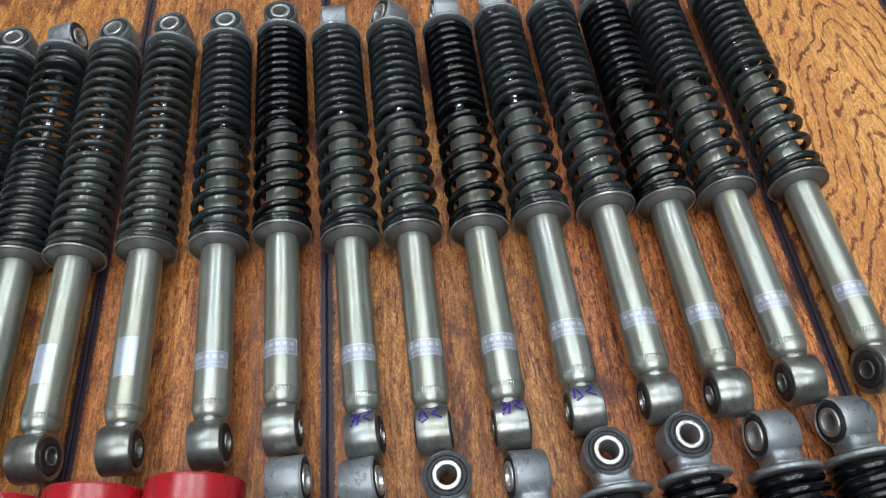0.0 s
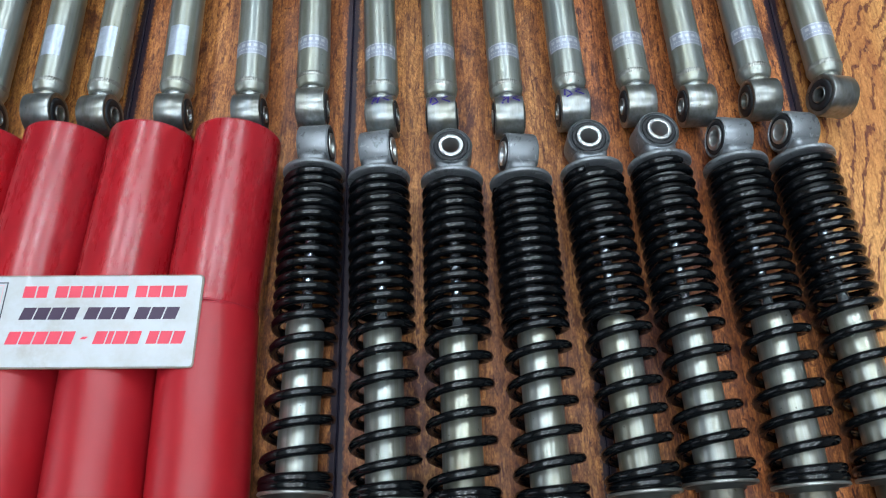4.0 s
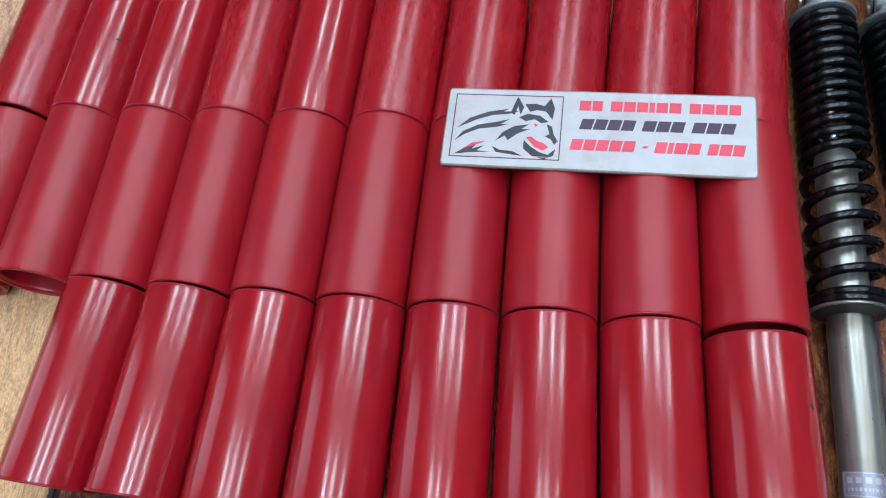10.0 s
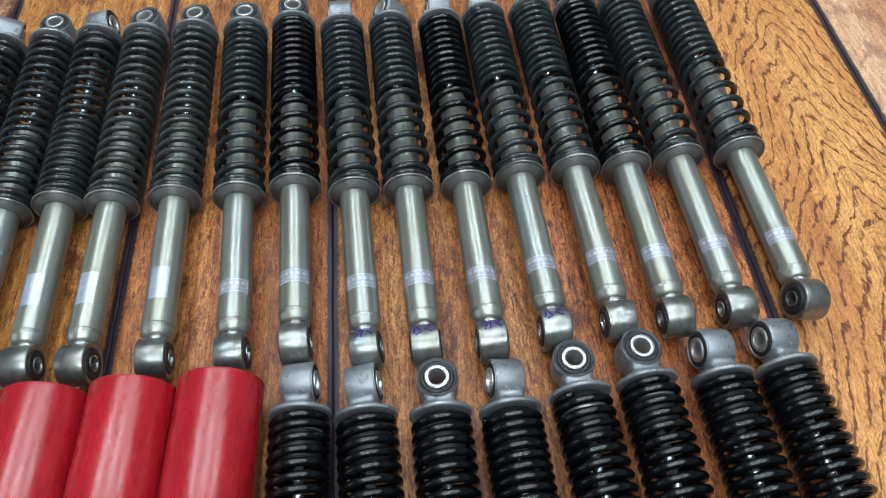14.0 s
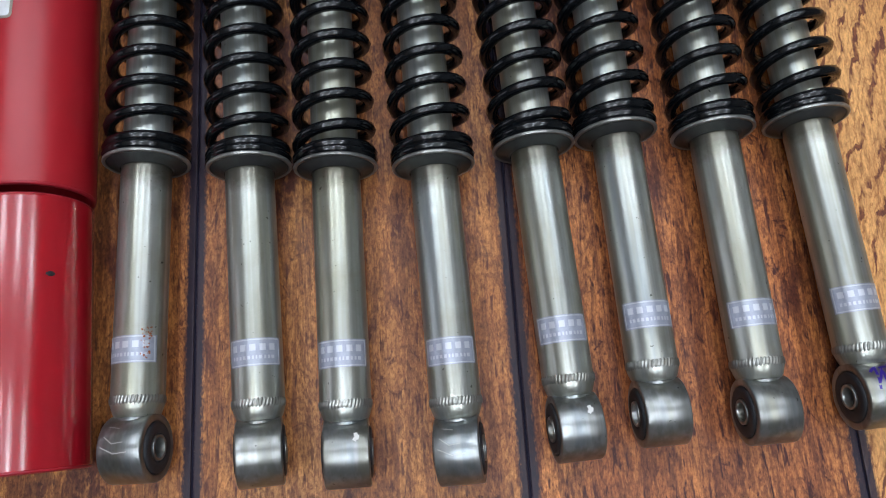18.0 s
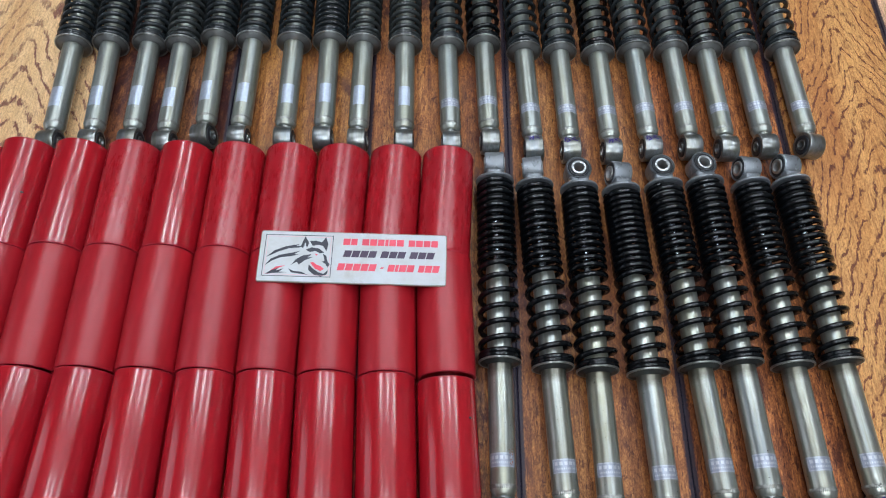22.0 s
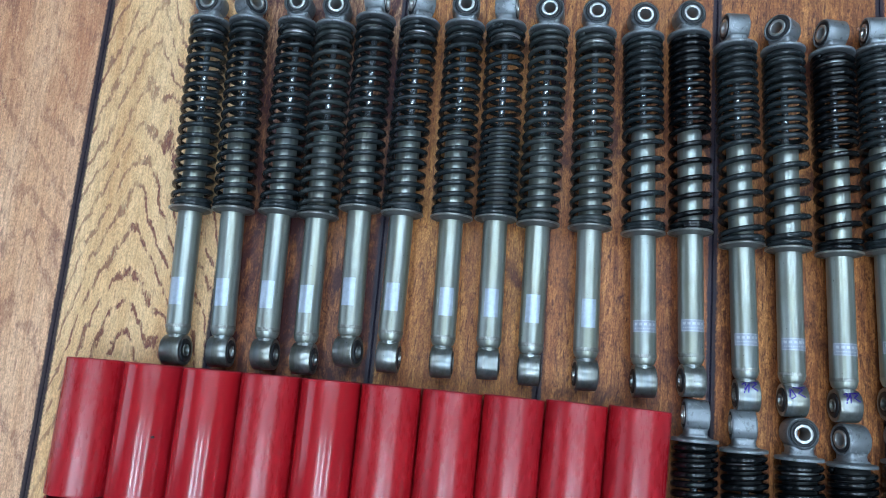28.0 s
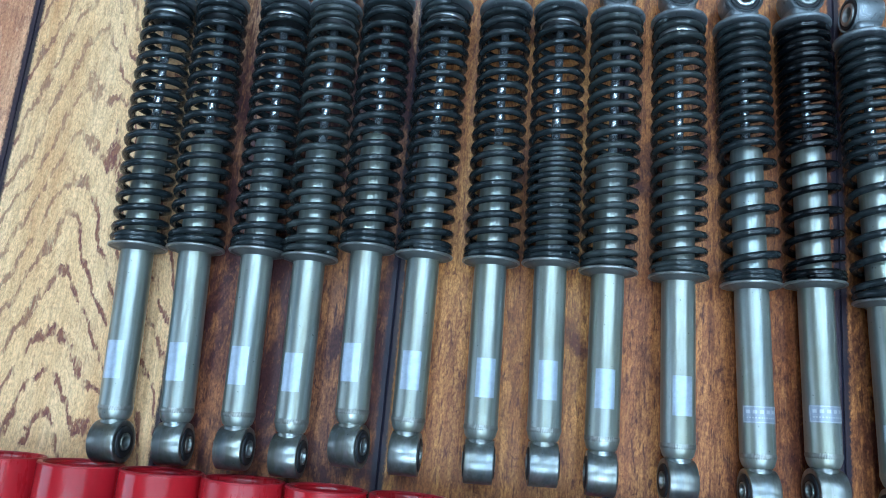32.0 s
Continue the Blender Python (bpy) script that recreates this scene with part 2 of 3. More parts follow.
def plank_material(name, light, mid, dark, arch, shift, pores=0.6, blotch=0.35, knot=None, calm=None, pale=None, fleck_amount=0.75, fine=0.0):
    """Printed wood: long grain, arched growth rings, pores and blotches, under a satin film with a woven grain.
    arch: middle of the arches across the plank, steepness, spacing, strength."""
    m = Mat(name, mid, 0.42, Specular_IOR_Level=0.28)
    base = m.coords((1, 1, 1))
    add = m.node("ShaderNodeVectorMath")
    add.operation = 'ADD'
    add.inputs[1].default_value = (shift, shift * 1.7, 0)
    m.link(base, add.inputs[0])
    v = add.outputs[0]

    def stretched(sx, sy):
        mp = m.node("ShaderNodeMapping", Scale=(sx, sy, 1))
        m.link(v, mp.inputs["Vector"])
        return mp.outputs["Vector"]

    def calc(op, a, b=0.0, c=0.0):
        n = m.node("ShaderNodeMath")
        n.operation = op
        for k, q in enumerate((a, b, c)):
            if hasattr(q, "default_value"):
                m.link(q, n.inputs[k])
            else:
                n.inputs[k].default_value = q
        return n.outputs[0]

    ink = (dark[0] * 0.26, dark[1] * 0.17, dark[2] * 0.36)
    broad = m.noise(stretched(22, 2.4), 1.0, 5, 0.6)
    colour = m.ramp(broad, [(0.32, dark), (0.46, mid), (0.62, light)])
    cloud = m.noise(stretched(13, 6), 1.0, 4, 0.65)
    if pale:  # place along the plank beyond which its colour turns paler, and that tone
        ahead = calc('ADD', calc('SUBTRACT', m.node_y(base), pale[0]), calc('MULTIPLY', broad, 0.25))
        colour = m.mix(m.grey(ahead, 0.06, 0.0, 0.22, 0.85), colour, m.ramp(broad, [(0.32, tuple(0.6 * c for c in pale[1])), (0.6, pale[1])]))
    colour = m.mix(m.grey(cloud, 0.34, 0.50 * pores, 0.52, 0.0), colour, tuple(0.72 * c for c in dark))
    stripe = m.noise(stretched(150, 6.0), 1.0, 5, 0.75, 0.3)
    colour = m.mix(m.grey(stripe, 0.42, 0.85 * pores, 0.50, 0.0), colour, tuple(0.8 * c for c in dark))
    # arched growth rings, broken into dashes
    sep = m.node("ShaderNodeSeparateXYZ")
    m.link(base, sep.inputs[0])
    x, y = sep.outputs[0], sep.outputs[1]
    sway = m.noise(stretched(9, 3.0), 1.0, 3, 0.5)
    jag = m.noise(stretched(420, 150), 1.0, 4, 0.8)
    xx = calc('ADD', calc('SUBTRACT', x, arch[0]), calc('MULTIPLY', calc('SUBTRACT', sway, 0.5), 0.07))
    field = calc('ADD', y, calc('MULTIPLY', calc('SQRT', calc('ADD', calc('MULTIPLY', xx, xx), 0.00008)), arch[1]))
    tide = m.noise(stretched(24, 9), 1.0, 4, 0.6)
    field = calc('ADD', field, calc('ADD', calc('MULTIPLY', sway, 0.16), calc('MULTIPLY', jag, arch[2] * 0.5)))
    field = calc('ADD', field, calc('MULTIPLY', tide, 0.12))
    wave = calc('SINE', calc('MULTIPLY', field, 2 * math.pi / arch[2]))
    lines = m.grey(wave, 0.68, 0.0, 0.86, 1.0)
    broken = m.grey(m.noise(stretched(120, 45), 1.0, 3, 0.7), 0.38, 0.0, 0.52, 1.0)
    zone = m.grey(m.noise(stretched(7, 1.3), 1.0, 2, 0.5), 0.36, 0.45, 0.56, 1.0)
    mask = calc('MULTIPLY', calc('MULTIPLY', lines, broken), calc('MULTIPLY', zone, arch[3]))
    if calm is not None:  # fewer rings on the nearer side of this place along the plank
        mask = calc('MULTIPLY', mask, m.grey(calc('ADD', calc('SUBTRACT', y, calm), 0.5), 0.42, 0.30, 0.60, 1.0))
    colour = m.mix(mask, colour, ink)
    if fine:  # thin growth lines between the broad rings
        ripple = calc('ADD', field, calc('MULTIPLY', m.noise(stretched(60, 14), 1.0, 3, 0.6), 0.05))
        thin = m.grey(calc('SINE', calc('MULTIPLY', ripple, 2 * math.pi / 0.0085)), 0.45, 0.0, 0.95, 1.0)
        colour = m.mix(calc('MULTIPLY', calc('MULTIPLY', thin, broken), fine), colour, (dark[0] * 0.62, dark[1] * 0.50, dark[2] * 0.5))
    # fine long grain and short dark pores
    grain = m.noise(stretched(400, 48), 1.0, 5, 0.75)
    colour = m.mix(m.grey(grain, 0.40, 0.30 + 0.40 * pores, 0.55, 0.0), colour, tuple(c * 0.62 for c in dark))
    pore = m.noise(stretched(380, 60), 1.0, 2, 0.6)
    colour = m.mix(m.grey(pore, 0.58, 0.0, 0.66, pores), colour, ink)
    speck = m.noise(stretched(95, 70), 1.0, 4, 0.75, 0.8)
    colour = m.mix(m.grey(speck, 0.60, 0.0, 0.68, pores), colour, ink)
    patch = m.noise(stretched(26, 12), 1.0, 5, 0.72, 0.4)
    colour = m.mix(m.grey(patch, 0.68 - 0.24 * blotch, 0.0, 0.78 - 0.22 * blotch, min(1.0, 0.3 + blotch)), colour, (dark[0] * 0.32, dark[1] * 0.27, dark[2] * 0.5))
    if knot:
        dx, dy = calc('SUBTRACT', x, knot[0]), calc('SUBTRACT', y, knot[1])
        d = calc('SQRT', calc('ADD', calc('MULTIPLY', dx, dx), calc('MULTIPLY', calc('MULTIPLY', dy, dy), 0.8)))
        d = calc('ADD', d, calc('MULTIPLY', calc('SUBTRACT', patch, 0.5), 0.012))
        halo = m.grey(calc('DIVIDE', d, knot[2]), 0.9, 1.0, 1.0, 0.0)
        dirt = calc('MULTIPLY', m.grey(calc('DIVIDE', d, knot[2] * 2.2), 0.35, 0.8, 0.95, 0.0), m.grey(patch, 0.42, 0.0, 0.55, 1.0))
        colour = m.mix(dirt, colour, ink)
        colour = m.mix(halo, colour, light)
        turns = m.grey(calc('SINE', calc('MULTIPLY', calc('ADD', d, calc('MULTIPLY', sway, 0.02)), 1500.0)), 0.55, 0.0, 0.9, 0.55)
        colour = m.mix(calc('MULTIPLY', calc('MULTIPLY', turns, broken), halo), colour, dark)
        rim = calc('MULTIPLY', m.grey(calc('DIVIDE', d, knot[2]), 0.85, 0.0, 0.95, 1.0), halo)
        colour = m.mix(rim, colour, ink)
    curl = m.noise(stretched(270, 75), 1.0, 3, 0.6, 1.4)
    colour = m.mix(m.grey(curl, 0.54, 0.0, 0.60, 0.62 * pores * pores), colour, (dark[0] * 0.42, dark[1] * 0.34, dark[2] * 0.5))
    colour = m.mix(m.grey(curl, 0.34, 0.22, 0.42, 0.0), colour, tuple(min(0.9, 1.25 * c) for c in light))
    fleck = m.noise(stretched(760, 360), 1.0, 4, 0.75)
    colour = m.mix(fleck_amount, colour, m.ramp(fleck, [(0.36, (0.36, 0.24, 0.26)), (0.50, (0.95, 0.92, 0.88)), (0.62, (1.35, 1.32, 1.25))]), 'MULTIPLY')
    # printed dark line along both edges, with a soft border
    rim_d = calc('MINIMUM', x, calc('SUBTRACT', 0.1575, x))
    rim_d = calc('ADD', rim_d, calc('MULTIPLY', calc('SUBTRACT', fleck, 0.5), 0.0042))
    colour = m.mix(m.grey(calc('MULTIPLY', rim_d, 100.0), 0.36, 0.95, 0.54, 0.0), colour, (0.012, 0.010, 0.022))
    m.to(colour, "Base Color")
    weave = m.noise(stretched(1500, 1500), 1.0, 1, 0.5)
    m.to(m.mix(grain, (0.36,) * 3, (0.52,) * 3), "Roughness")
    m.bump(weave, 0.10, 0.0003)
    return m.m


# ---- mesh helpers ----
def finish(bm, name, smooth=True):
    bmesh.ops.recalc_face_normals(bm, faces=bm.faces)
    me = bpy.data.meshes.new(name)
    bm.to_mesh(me)
    bm.free()
    for p in me.polygons:
        p.use_smooth = smooth
    return me


def mesh_part(name, me, material, parent, label=""):
    ob = new(name, me)
    if not me.materials:
        me.materials.append(material)
    ob.parent = parent
    if label:
        tagged(ob, label)
    return ob


def part(name, bm, material, parent, label=""):
    return mesh_part(name, finish(bm, name), material, parent, label)


def turned(profile, n=32, axis='Y', closed=False, wobble=None):
    """A body of revolution; profile: (radius, place along the axis). Sharp corners get doubled points."""
    bm = bmesh.new()
    rings = []
    for r, s in profile:
        ring = []
        for k in range(n):
            a = 2 * math.pi * k / n
            q = r if wobble is None else r + wobble(a, s)
            c, d = q * math.cos(a), q * math.sin(a)
            ring.append(bm.verts.new({'Y': (c, s, d), 'Z': (c, d, s), 'X': (s, c, d)}[axis]))
        rings.append(ring)
    pairs = list(zip(rings, rings[1:])) + ([(rings[-1], rings[0])] if closed else [])
    for a, b in pairs:
        for k in range(n):
            bm.faces.new((a[k], a[(k + 1) % n], b[(k + 1) % n], b[k]))
    return bm


def ring_profile(r0, r1, half, edge):
    """A tube's closed section with softened edges."""
    e = edge
    return [(r0, -half + e), (r0 + e * 0.4, -half + e * 0.3), (r0 + e, -half), (r1 - e, -half), (r1 - e * 0.3, -half + e * 0.3), (r1, -half + e),
            (r1, half - e), (r1 - e * 0.3, half - e * 0.3), (r1 - e, half), (r0 + e, half), (r0 + e * 0.4, half - e * 0.3), (r0, half - e)]


def box(bm, x0, x1, y0, y1, z0, z1):
    v = [bm.verts.new((x, y, z)) for x in (x0, x1) for y in (y0, y1) for z in (z0, z1)]
    for f in ((0, 1, 3, 2), (4, 6, 7, 5), (0, 4, 5, 1), (2, 3, 7, 6), (0, 2, 6, 4), (1, 5, 7, 3)):
        bm.faces.new([v[i] for i in f])
    return v


def bent(bm, r, s0, s1, a0, a1, thick=0.00006, n=10):
    """A thin patch lying on a cylinder about Y; angles in degrees from straight up, towards +x."""
    rows = []
    for q in (r, r + thick):
        for s in (s0, s1):
            rows.append([bm.verts.new((q * math.sin(radians(a0 + (a1 - a0) * k / n)), s, q * math.cos(radians(a0 + (a1 - a0) * k / n)))) for k in range(n + 1)])
    lo0, lo1, hi0, hi1 = rows
    for a, b in ((hi0, hi1), (hi1, lo1), (lo1, lo0), (lo0, hi0)):
        for k in range(n):
            bm.faces.new((a[k], a[k + 1], b[k + 1], b[k]))
    for k in (0, n):
        bm.faces.new((lo0[k], lo1[k], hi1[k], hi0[k]))


def coil(stations, wire, per_turn=22, sides=8):
    """A spring about Y. stations: (turns, place along the axis, middle radius), joined smoothly."""
    bm = bmesh.new()
    t0, t1 = stations[0][0], stations[-1][0]
    count = int((t1 - t0) * per_turn)
    ts = [s[0] for s in stations]
    turns = np.linspace(t0, t1, count + 1)
    ys = np.interp(turns, ts, [s[1] for s in stations])
    rs = np.interp(turns, ts, [s[2] for s in stations])
    k = np.ones(9) / 9
    ys[4:-4], rs[4:-4] = np.convolve(ys, k, 'valid'), np.convolve(rs, k, 'valid')
    ang = turns * 2 * math.pi
    pts = np.stack([rs * np.cos(ang), ys, rs * np.sin(ang)], 1)
    rings = []
    for i in range(count + 1):
        out = Vector((math.cos(ang[i]), 0, math.sin(ang[i])))
        along = Vector(pts[min(i + 1, count)] - pts[max(i - 1, 0)]).normalized()
        side = along.cross(out).normalized()
        w = wire * (0.72 if i in (0, count) else 1.0)
        rings.append([bm.verts.new(Vector(pts[i]) + w * (math.cos(2 * math.pi * j / sides) * out + math.sin(2 * math.pi * j / sides) * side)) for j in range(sides)])
    for a, b in zip(rings, rings[1:]):
        for j in range(sides):
            bm.faces.new((a[j], a[(j + 1) % sides], b[(j + 1) % sides], b[j]))
    bm.faces.new(rings[0][::-1])
    bm.faces.new(rings[-1])
    return bm


# ---- room ----
GRAIN_DIR = -1.3  # degrees by which the planks lean from the y axis


def plaster(name, colour):
    m = Mat(name, colour, 0.85)
    n = m.noise(m.coords(), 3.0, 5, 0.6)
    m.to(m.mix(m.grey(n, 0.35, 0.0, 0.7, 1.0), colour, tuple(c * 0.9 for c in colour)), "Base Color")
    m.bump(m.noise(m.coords(), 180, 3, 0.6), 0.2, 0.001)
    return m.m


WALL_PAINT = plaster("wall_paint", (0.18, 0.187, 0.182))
CEILING_PAINT = plaster("ceiling_paint", (0.74, 0.77, 0.78))


def slab(name, x0, x1, y0, y1, z0, z1, material, label):
    bm = bmesh.new()
    box(bm, x0, x1, y0, y1, z0, z1)
    ob = new(name, finish(bm, name, False))
    ob.data.materials.append(material)
    return tagged(ob, label, name.split("_")[0], kind="structure")


slab("wall_north", -2.6, 2.6, 2.6, 2.75, -0.06, 2.7, WALL_PAINT, "plain painted workshop wall")
slab("wall_east", 2.6, 2.75, -2.6, 2.75, -0.06, 2.7, WALL_PAINT, "plain painted workshop wall")
slab("wall_south", -2.75, 2.6, -2.75, -2.6, -0.06, 2.7, WALL_PAINT, "plain painted workshop wall")
slab("ceiling", -2.75, 2.75, -2.75, 2.75, 2.7, 2.85, CEILING_PAINT, "plain white workshop ceiling")


def wall_with_opening():
    bm = bmesh.new()
    box(bm, -2.75, -2.6, -2.6, -0.30, -0.06, 2.7)
    box(bm, -2.75, -2.6, 0.50, 2.6, -0.06, 2.7)
    box(bm, -2.75, -2.6, -0.30, 0.50, 2.1, 2.7)
    ob = new("wall_west", finish(bm, "wall_west", False))
    ob.data.materials.append(WALL_PAINT)
    tagged(ob, "painted workshop wall with an open doorway", "wall", kind="structure")


wall_with_opening()
area_lamp("doorway_daylight", (-2.62, 0.1, 1.05), (0, 0.1, 1.05), 0.75, 2.0, 7, (1.0, 0.94, 0.84))
# bare tubes hung under the ceiling, which shine down and up
for lamp_y, long, down, up, places in ((2.10, 0.9, 11, 7, (-0.55, 0.95)), (1.02, 0.6, 7, 13, (-0.7, 0.40, 1.5)), (-0.66, 1.3, 15, 8, (-0.35, 0.30, 1.30))):
    for lamp_x in places:
        area_lamp("ceiling_tube_lamp", (lamp_x, lamp_y, 2.28), (lamp_x, lamp_y, 0), 0.10, long, down, (0.93, 1.0, 0.99))
        area_lamp("ceiling_tube_lamp", (lamp_x, lamp_y, 2.30), (lamp_x, lamp_y, 2.7), 0.04, long, up, (0.93, 1.0, 0.99))

# ---- shock absorbers ----
AXIS = 0.0203  # height of the axis of a shock absorber lying on its cap and spring seat


def cached(store, key, make):
    if key not in store:
        store[key] = make()
    return store[key]


MESHES = {}


def eye_block_mesh():
    bm = turned(ring_profile(0.0112, 0.0138, 0.0102, 0.0014), 36, 'Z', True)
    # neck from the ring down to the cap
    n = 8
    rows = []
    for s, wx, wz in ((-0.0105, 0.0112, 0.0098), (-0.0135, 0.0102, 0.0094), (-0.0165, 0.0106, 0.0096), (-0.0185, 0.0132, 0.0118)):
        row = []
        for k in range(4 * n):
            a = 2 * math.pi * k / (4 * n)
            c, d = math.cos(a), math.sin(a)
            row.append(bm.verts.new((wx * math.copysign(abs(c) ** 0.45, c), s, wz * math.copysign(abs(d) ** 0.45, d))))
        rows.append(row)
    for a, b in zip(rows, rows[1:]):
        for k in range(4 * n):
            bm.faces.new((a[k], a[(k + 1) % (4 * n)], b[(k + 1) % (4 * n)], b[k]))
    bm.faces.new(rows[0])
    bm.faces.new(rows[-1])
    return finish(bm, "upper_eye")


def weld_mesh(r, s, proud):
    def ripple(a, q):
        return proud * (0.4 + 0.6 * math.sin(46 * a + 900 * (q - s))) * (0.75 + 0.25 * math.sin(7 * a))
    prof = [(r - 0.0004, s + 0.0019), (r - 0.0001, s + 0.0014), (r + 0.00005, s + 0.0005), (r + 0.00005, s - 0.0006), (r - 0.0002, s - 0.0016), (r - 0.0007, s - 0.0024)]
    return finish(turned(prof, 180, 'Y', False, ripple), "weld_bead")


def text_bars(r, s0, s1, a0, a1, seed):
    """Two rows of short bars and a thin frame, in place of small print."""
    bm = bmesh.new()
    rnd = random.Random(seed)
    w = 0.00045
    da = math.degrees(w / r)
    for q0, q1, b0, b1 in ((s0, s0 + w, a0, a1), (s1 - w, s1, a0, a1), (s0, s1, a0, a0 + da), (s0, s1, a1 - da, a1)):
        bent(bm, r, q0, q1, b0, b1)
    step = (a1 - a0 - 16) / 5
    mid = (s0 + s1) / 2
    for k in range(5):
        b = a0 + 8 + k * step
        bent(bm, r, mid + 0.0006, s1 - 0.0022, b + 2.5, b + step - 6, n=3)
    b = a0 + 12
    while b < a1 - 14:
        wide = rnd.uniform(4, 9)
        bent(bm, r, s0 + 0.0026, mid - 0.0016, b, b + wide * 0.8, n=3)
        b += wide + 3
    return finish(bm, "label_print", False)


def spring_mesh(kind, top, turn, bottom):
    """kind: fine then open coils, or all alike; top, turn, bottom: places along the axis, upper end first."""
    R = {"two_rate": 0.0174, "even": 0.0173, "reversed": 0.0173, "dense": 0.0175, "near": 0.0175}[kind]
    if kind == "two_rate":
        st = [(0, top, R - 0.001), (1, top - 0.0052, R - 0.0006), (11.2, turn, R - 0.0002), (11.9, turn - 0.0105, R), (16.8, bottom + 0.0090, R), (17.8, bottom + 0.0040, R), (18.5, bottom + 0.0034, R)]
        wire = 0.0028
    elif kind in ("near", "dense"):
        n = 12.0 if kind == "near" else 14.6
        st = [(0, top, R - 0.001), (1, top - 0.0055, R - 0.0004), (n, turn, R), (n + 0.8, turn - 0.010, R), (n + 6.0, bottom + 0.0085, R + 0.0004), (n + 7.0, bottom + 0.0036, R + 0.0004), (n + 7.7, bottom + 0.0028, R + 0.0004)]
        wire = 0.0029
    elif kind == "even":
        st = [(0, top, R - 0.0008), (1, top - 0.0048, R - 0.0004), (10.9, turn, R), (17.5, bottom + 0.0090, R), (18.5, bottom + 0.0040, R), (19.1, bottom + 0.0034, R)]
        wire = 0.0027
    else:
        st = [(0, top, R - 0.0004), (1, top - 0.0055, R), (9.2, turn + 0.004, R), (10.0, turn - 0.003, R), (20.4, bottom + 0.0050, R), (21.4, bottom + 0.0026, R)]
        wire = 0.0025
    return finish(coil(st, wire), "spring")


def shock_absorber(name, low, lean, length, style, spring_paint_material, eye_turn, low_turn, label_turn, label, group, spring_turn=0.0, ring=True):
    """Lies with its lower eye's middle over low; lean: degrees from +y. The axis runs along the local y, upper end at 0."""
    k = length / 0.350
    root = new(name)
    tagged(root, label, "shock absorber", group)
    a = radians(lean)
    top_xy = (low[0] + length * math.sin(a), low[1] + length * math.cos(a))
    root.matrix_world = pose(top_xy[0], top_xy[1], 0, 0, 0, -lean)
    s_cap, s_seat, s_weld, s_low = -0.0205 * k, -0.2150 * k, (-0.3258 if style == "showy" else -0.3276) * k, (0.0035 - length if style == "showy" else -length)
    r = 0.0117 if style == "showy" else 0.0113
    eye_r, eye_half = (0.0150, 0.0100) if style == "showy" else (0.0143, 0.0096)
    s_body = {"long": -0.1330, "short": -0.1190, "showy": -0.1205}[style] * k
    lab = {"long": (-0.2825 * k, -0.3083 * k), "short": (-0.2958 * k, -0.3068 * k), "showy": (-0.2984 * k, -0.3104 * k)}[style]
    key = (style, round(length, 4))
    sleeve = 0.019 if style == "long" else 0.034

    def put(pname, tag, make, material, parent=root, note="", turn=0.0, where=0.0):
        me = cached(MESHES, (pname, tag), make)
        ob = new(pname, me)
        if not me.materials:
            me.materials.append(material)
        ob.parent = parent
        # parts of an eye sit at its middle already when their parent does
        ob.matrix_basis = pose(0, where, AXIS if parent is root else 0, 0, turn, 0)
        ob.material_slots[0].link = 'OBJECT'
        ob.material_slots[0].material = material
        if note:
            tagged(ob, note)
        return ob

    # upper end
    eye = put("upper_eye", "", eye_block_mesh, ALU, note="cast aluminium eye", turn=eye_turn, where=0.0)
    put("bushing", "up", lambda: finish(turned(ring_profile(0.0081, 0.0113, 0.0104, 0.0011), 32, 'Z', True), "bushing"), RUBBER, eye, "black rubber bushing")
    put("sleeve", "up", lambda: finish(turned(ring_profile(0.0054, 0.0082, 0.0112, 0.0006), 32, 'Z', True), "sleeve"), SLEEVE, eye, "bright steel sleeve")
    put("cap", key, lambda: finish(turned([(0.0, s_cap + 0.0026), (0.0125, s_cap + 0.0026), (0.0145, s_cap + 0.0016), (0.0188, s_cap + 0.0012), (0.0198, s_cap + 0.0008), (0.0202, s_cap), (0.0202, s_cap - 0.0014), (0.0197, s_cap - 0.0020), (0.016, s_cap - 0.0022), (0.0, s_cap - 0.0022)], 48), "cap"), ALU, note="cast aluminium top cap")
    # inside the spring
    put("rod", key, lambda: finish(turned([(0.0, s_cap), (0.0034, s_cap), (0.0034, s_body - 0.004), (0.0, s_body - 0.004)], 20), "rod"), CHROME, note="chromed piston rod")
    if ring:
        put("guide_sleeve", key, lambda: finish(turned([(0.006, s_cap - 0.003), (0.0138, s_cap - 0.003), (0.0142, s_cap - 0.010), (0.0136, s_cap - sleeve + 0.004), (0.011, s_cap - sleeve + 0.001), (0.006, s_cap - sleeve)], 32), "guide_sleeve"), PLASTIC, note="black plastic guide sleeve")
        put("band", key, lambda: finish(turned(ring_profile(0.0138, 0.0146, 0.0016, 0.0003), 32, 'Y', True), "band"), SLEEVE, note="bright steel band", where=s_cap - 0.0125)
    spring_kind, tag = spring_paint_material[0], spring_paint_material[2]
    put("spring", (key, spring_kind), lambda: spring_mesh(spring_kind, s_cap - 0.0050, s_body + (0.004 if spring_kind != "even" else 0.0), s_seat), spring_paint_material[1], note=tag, turn=spring_turn)
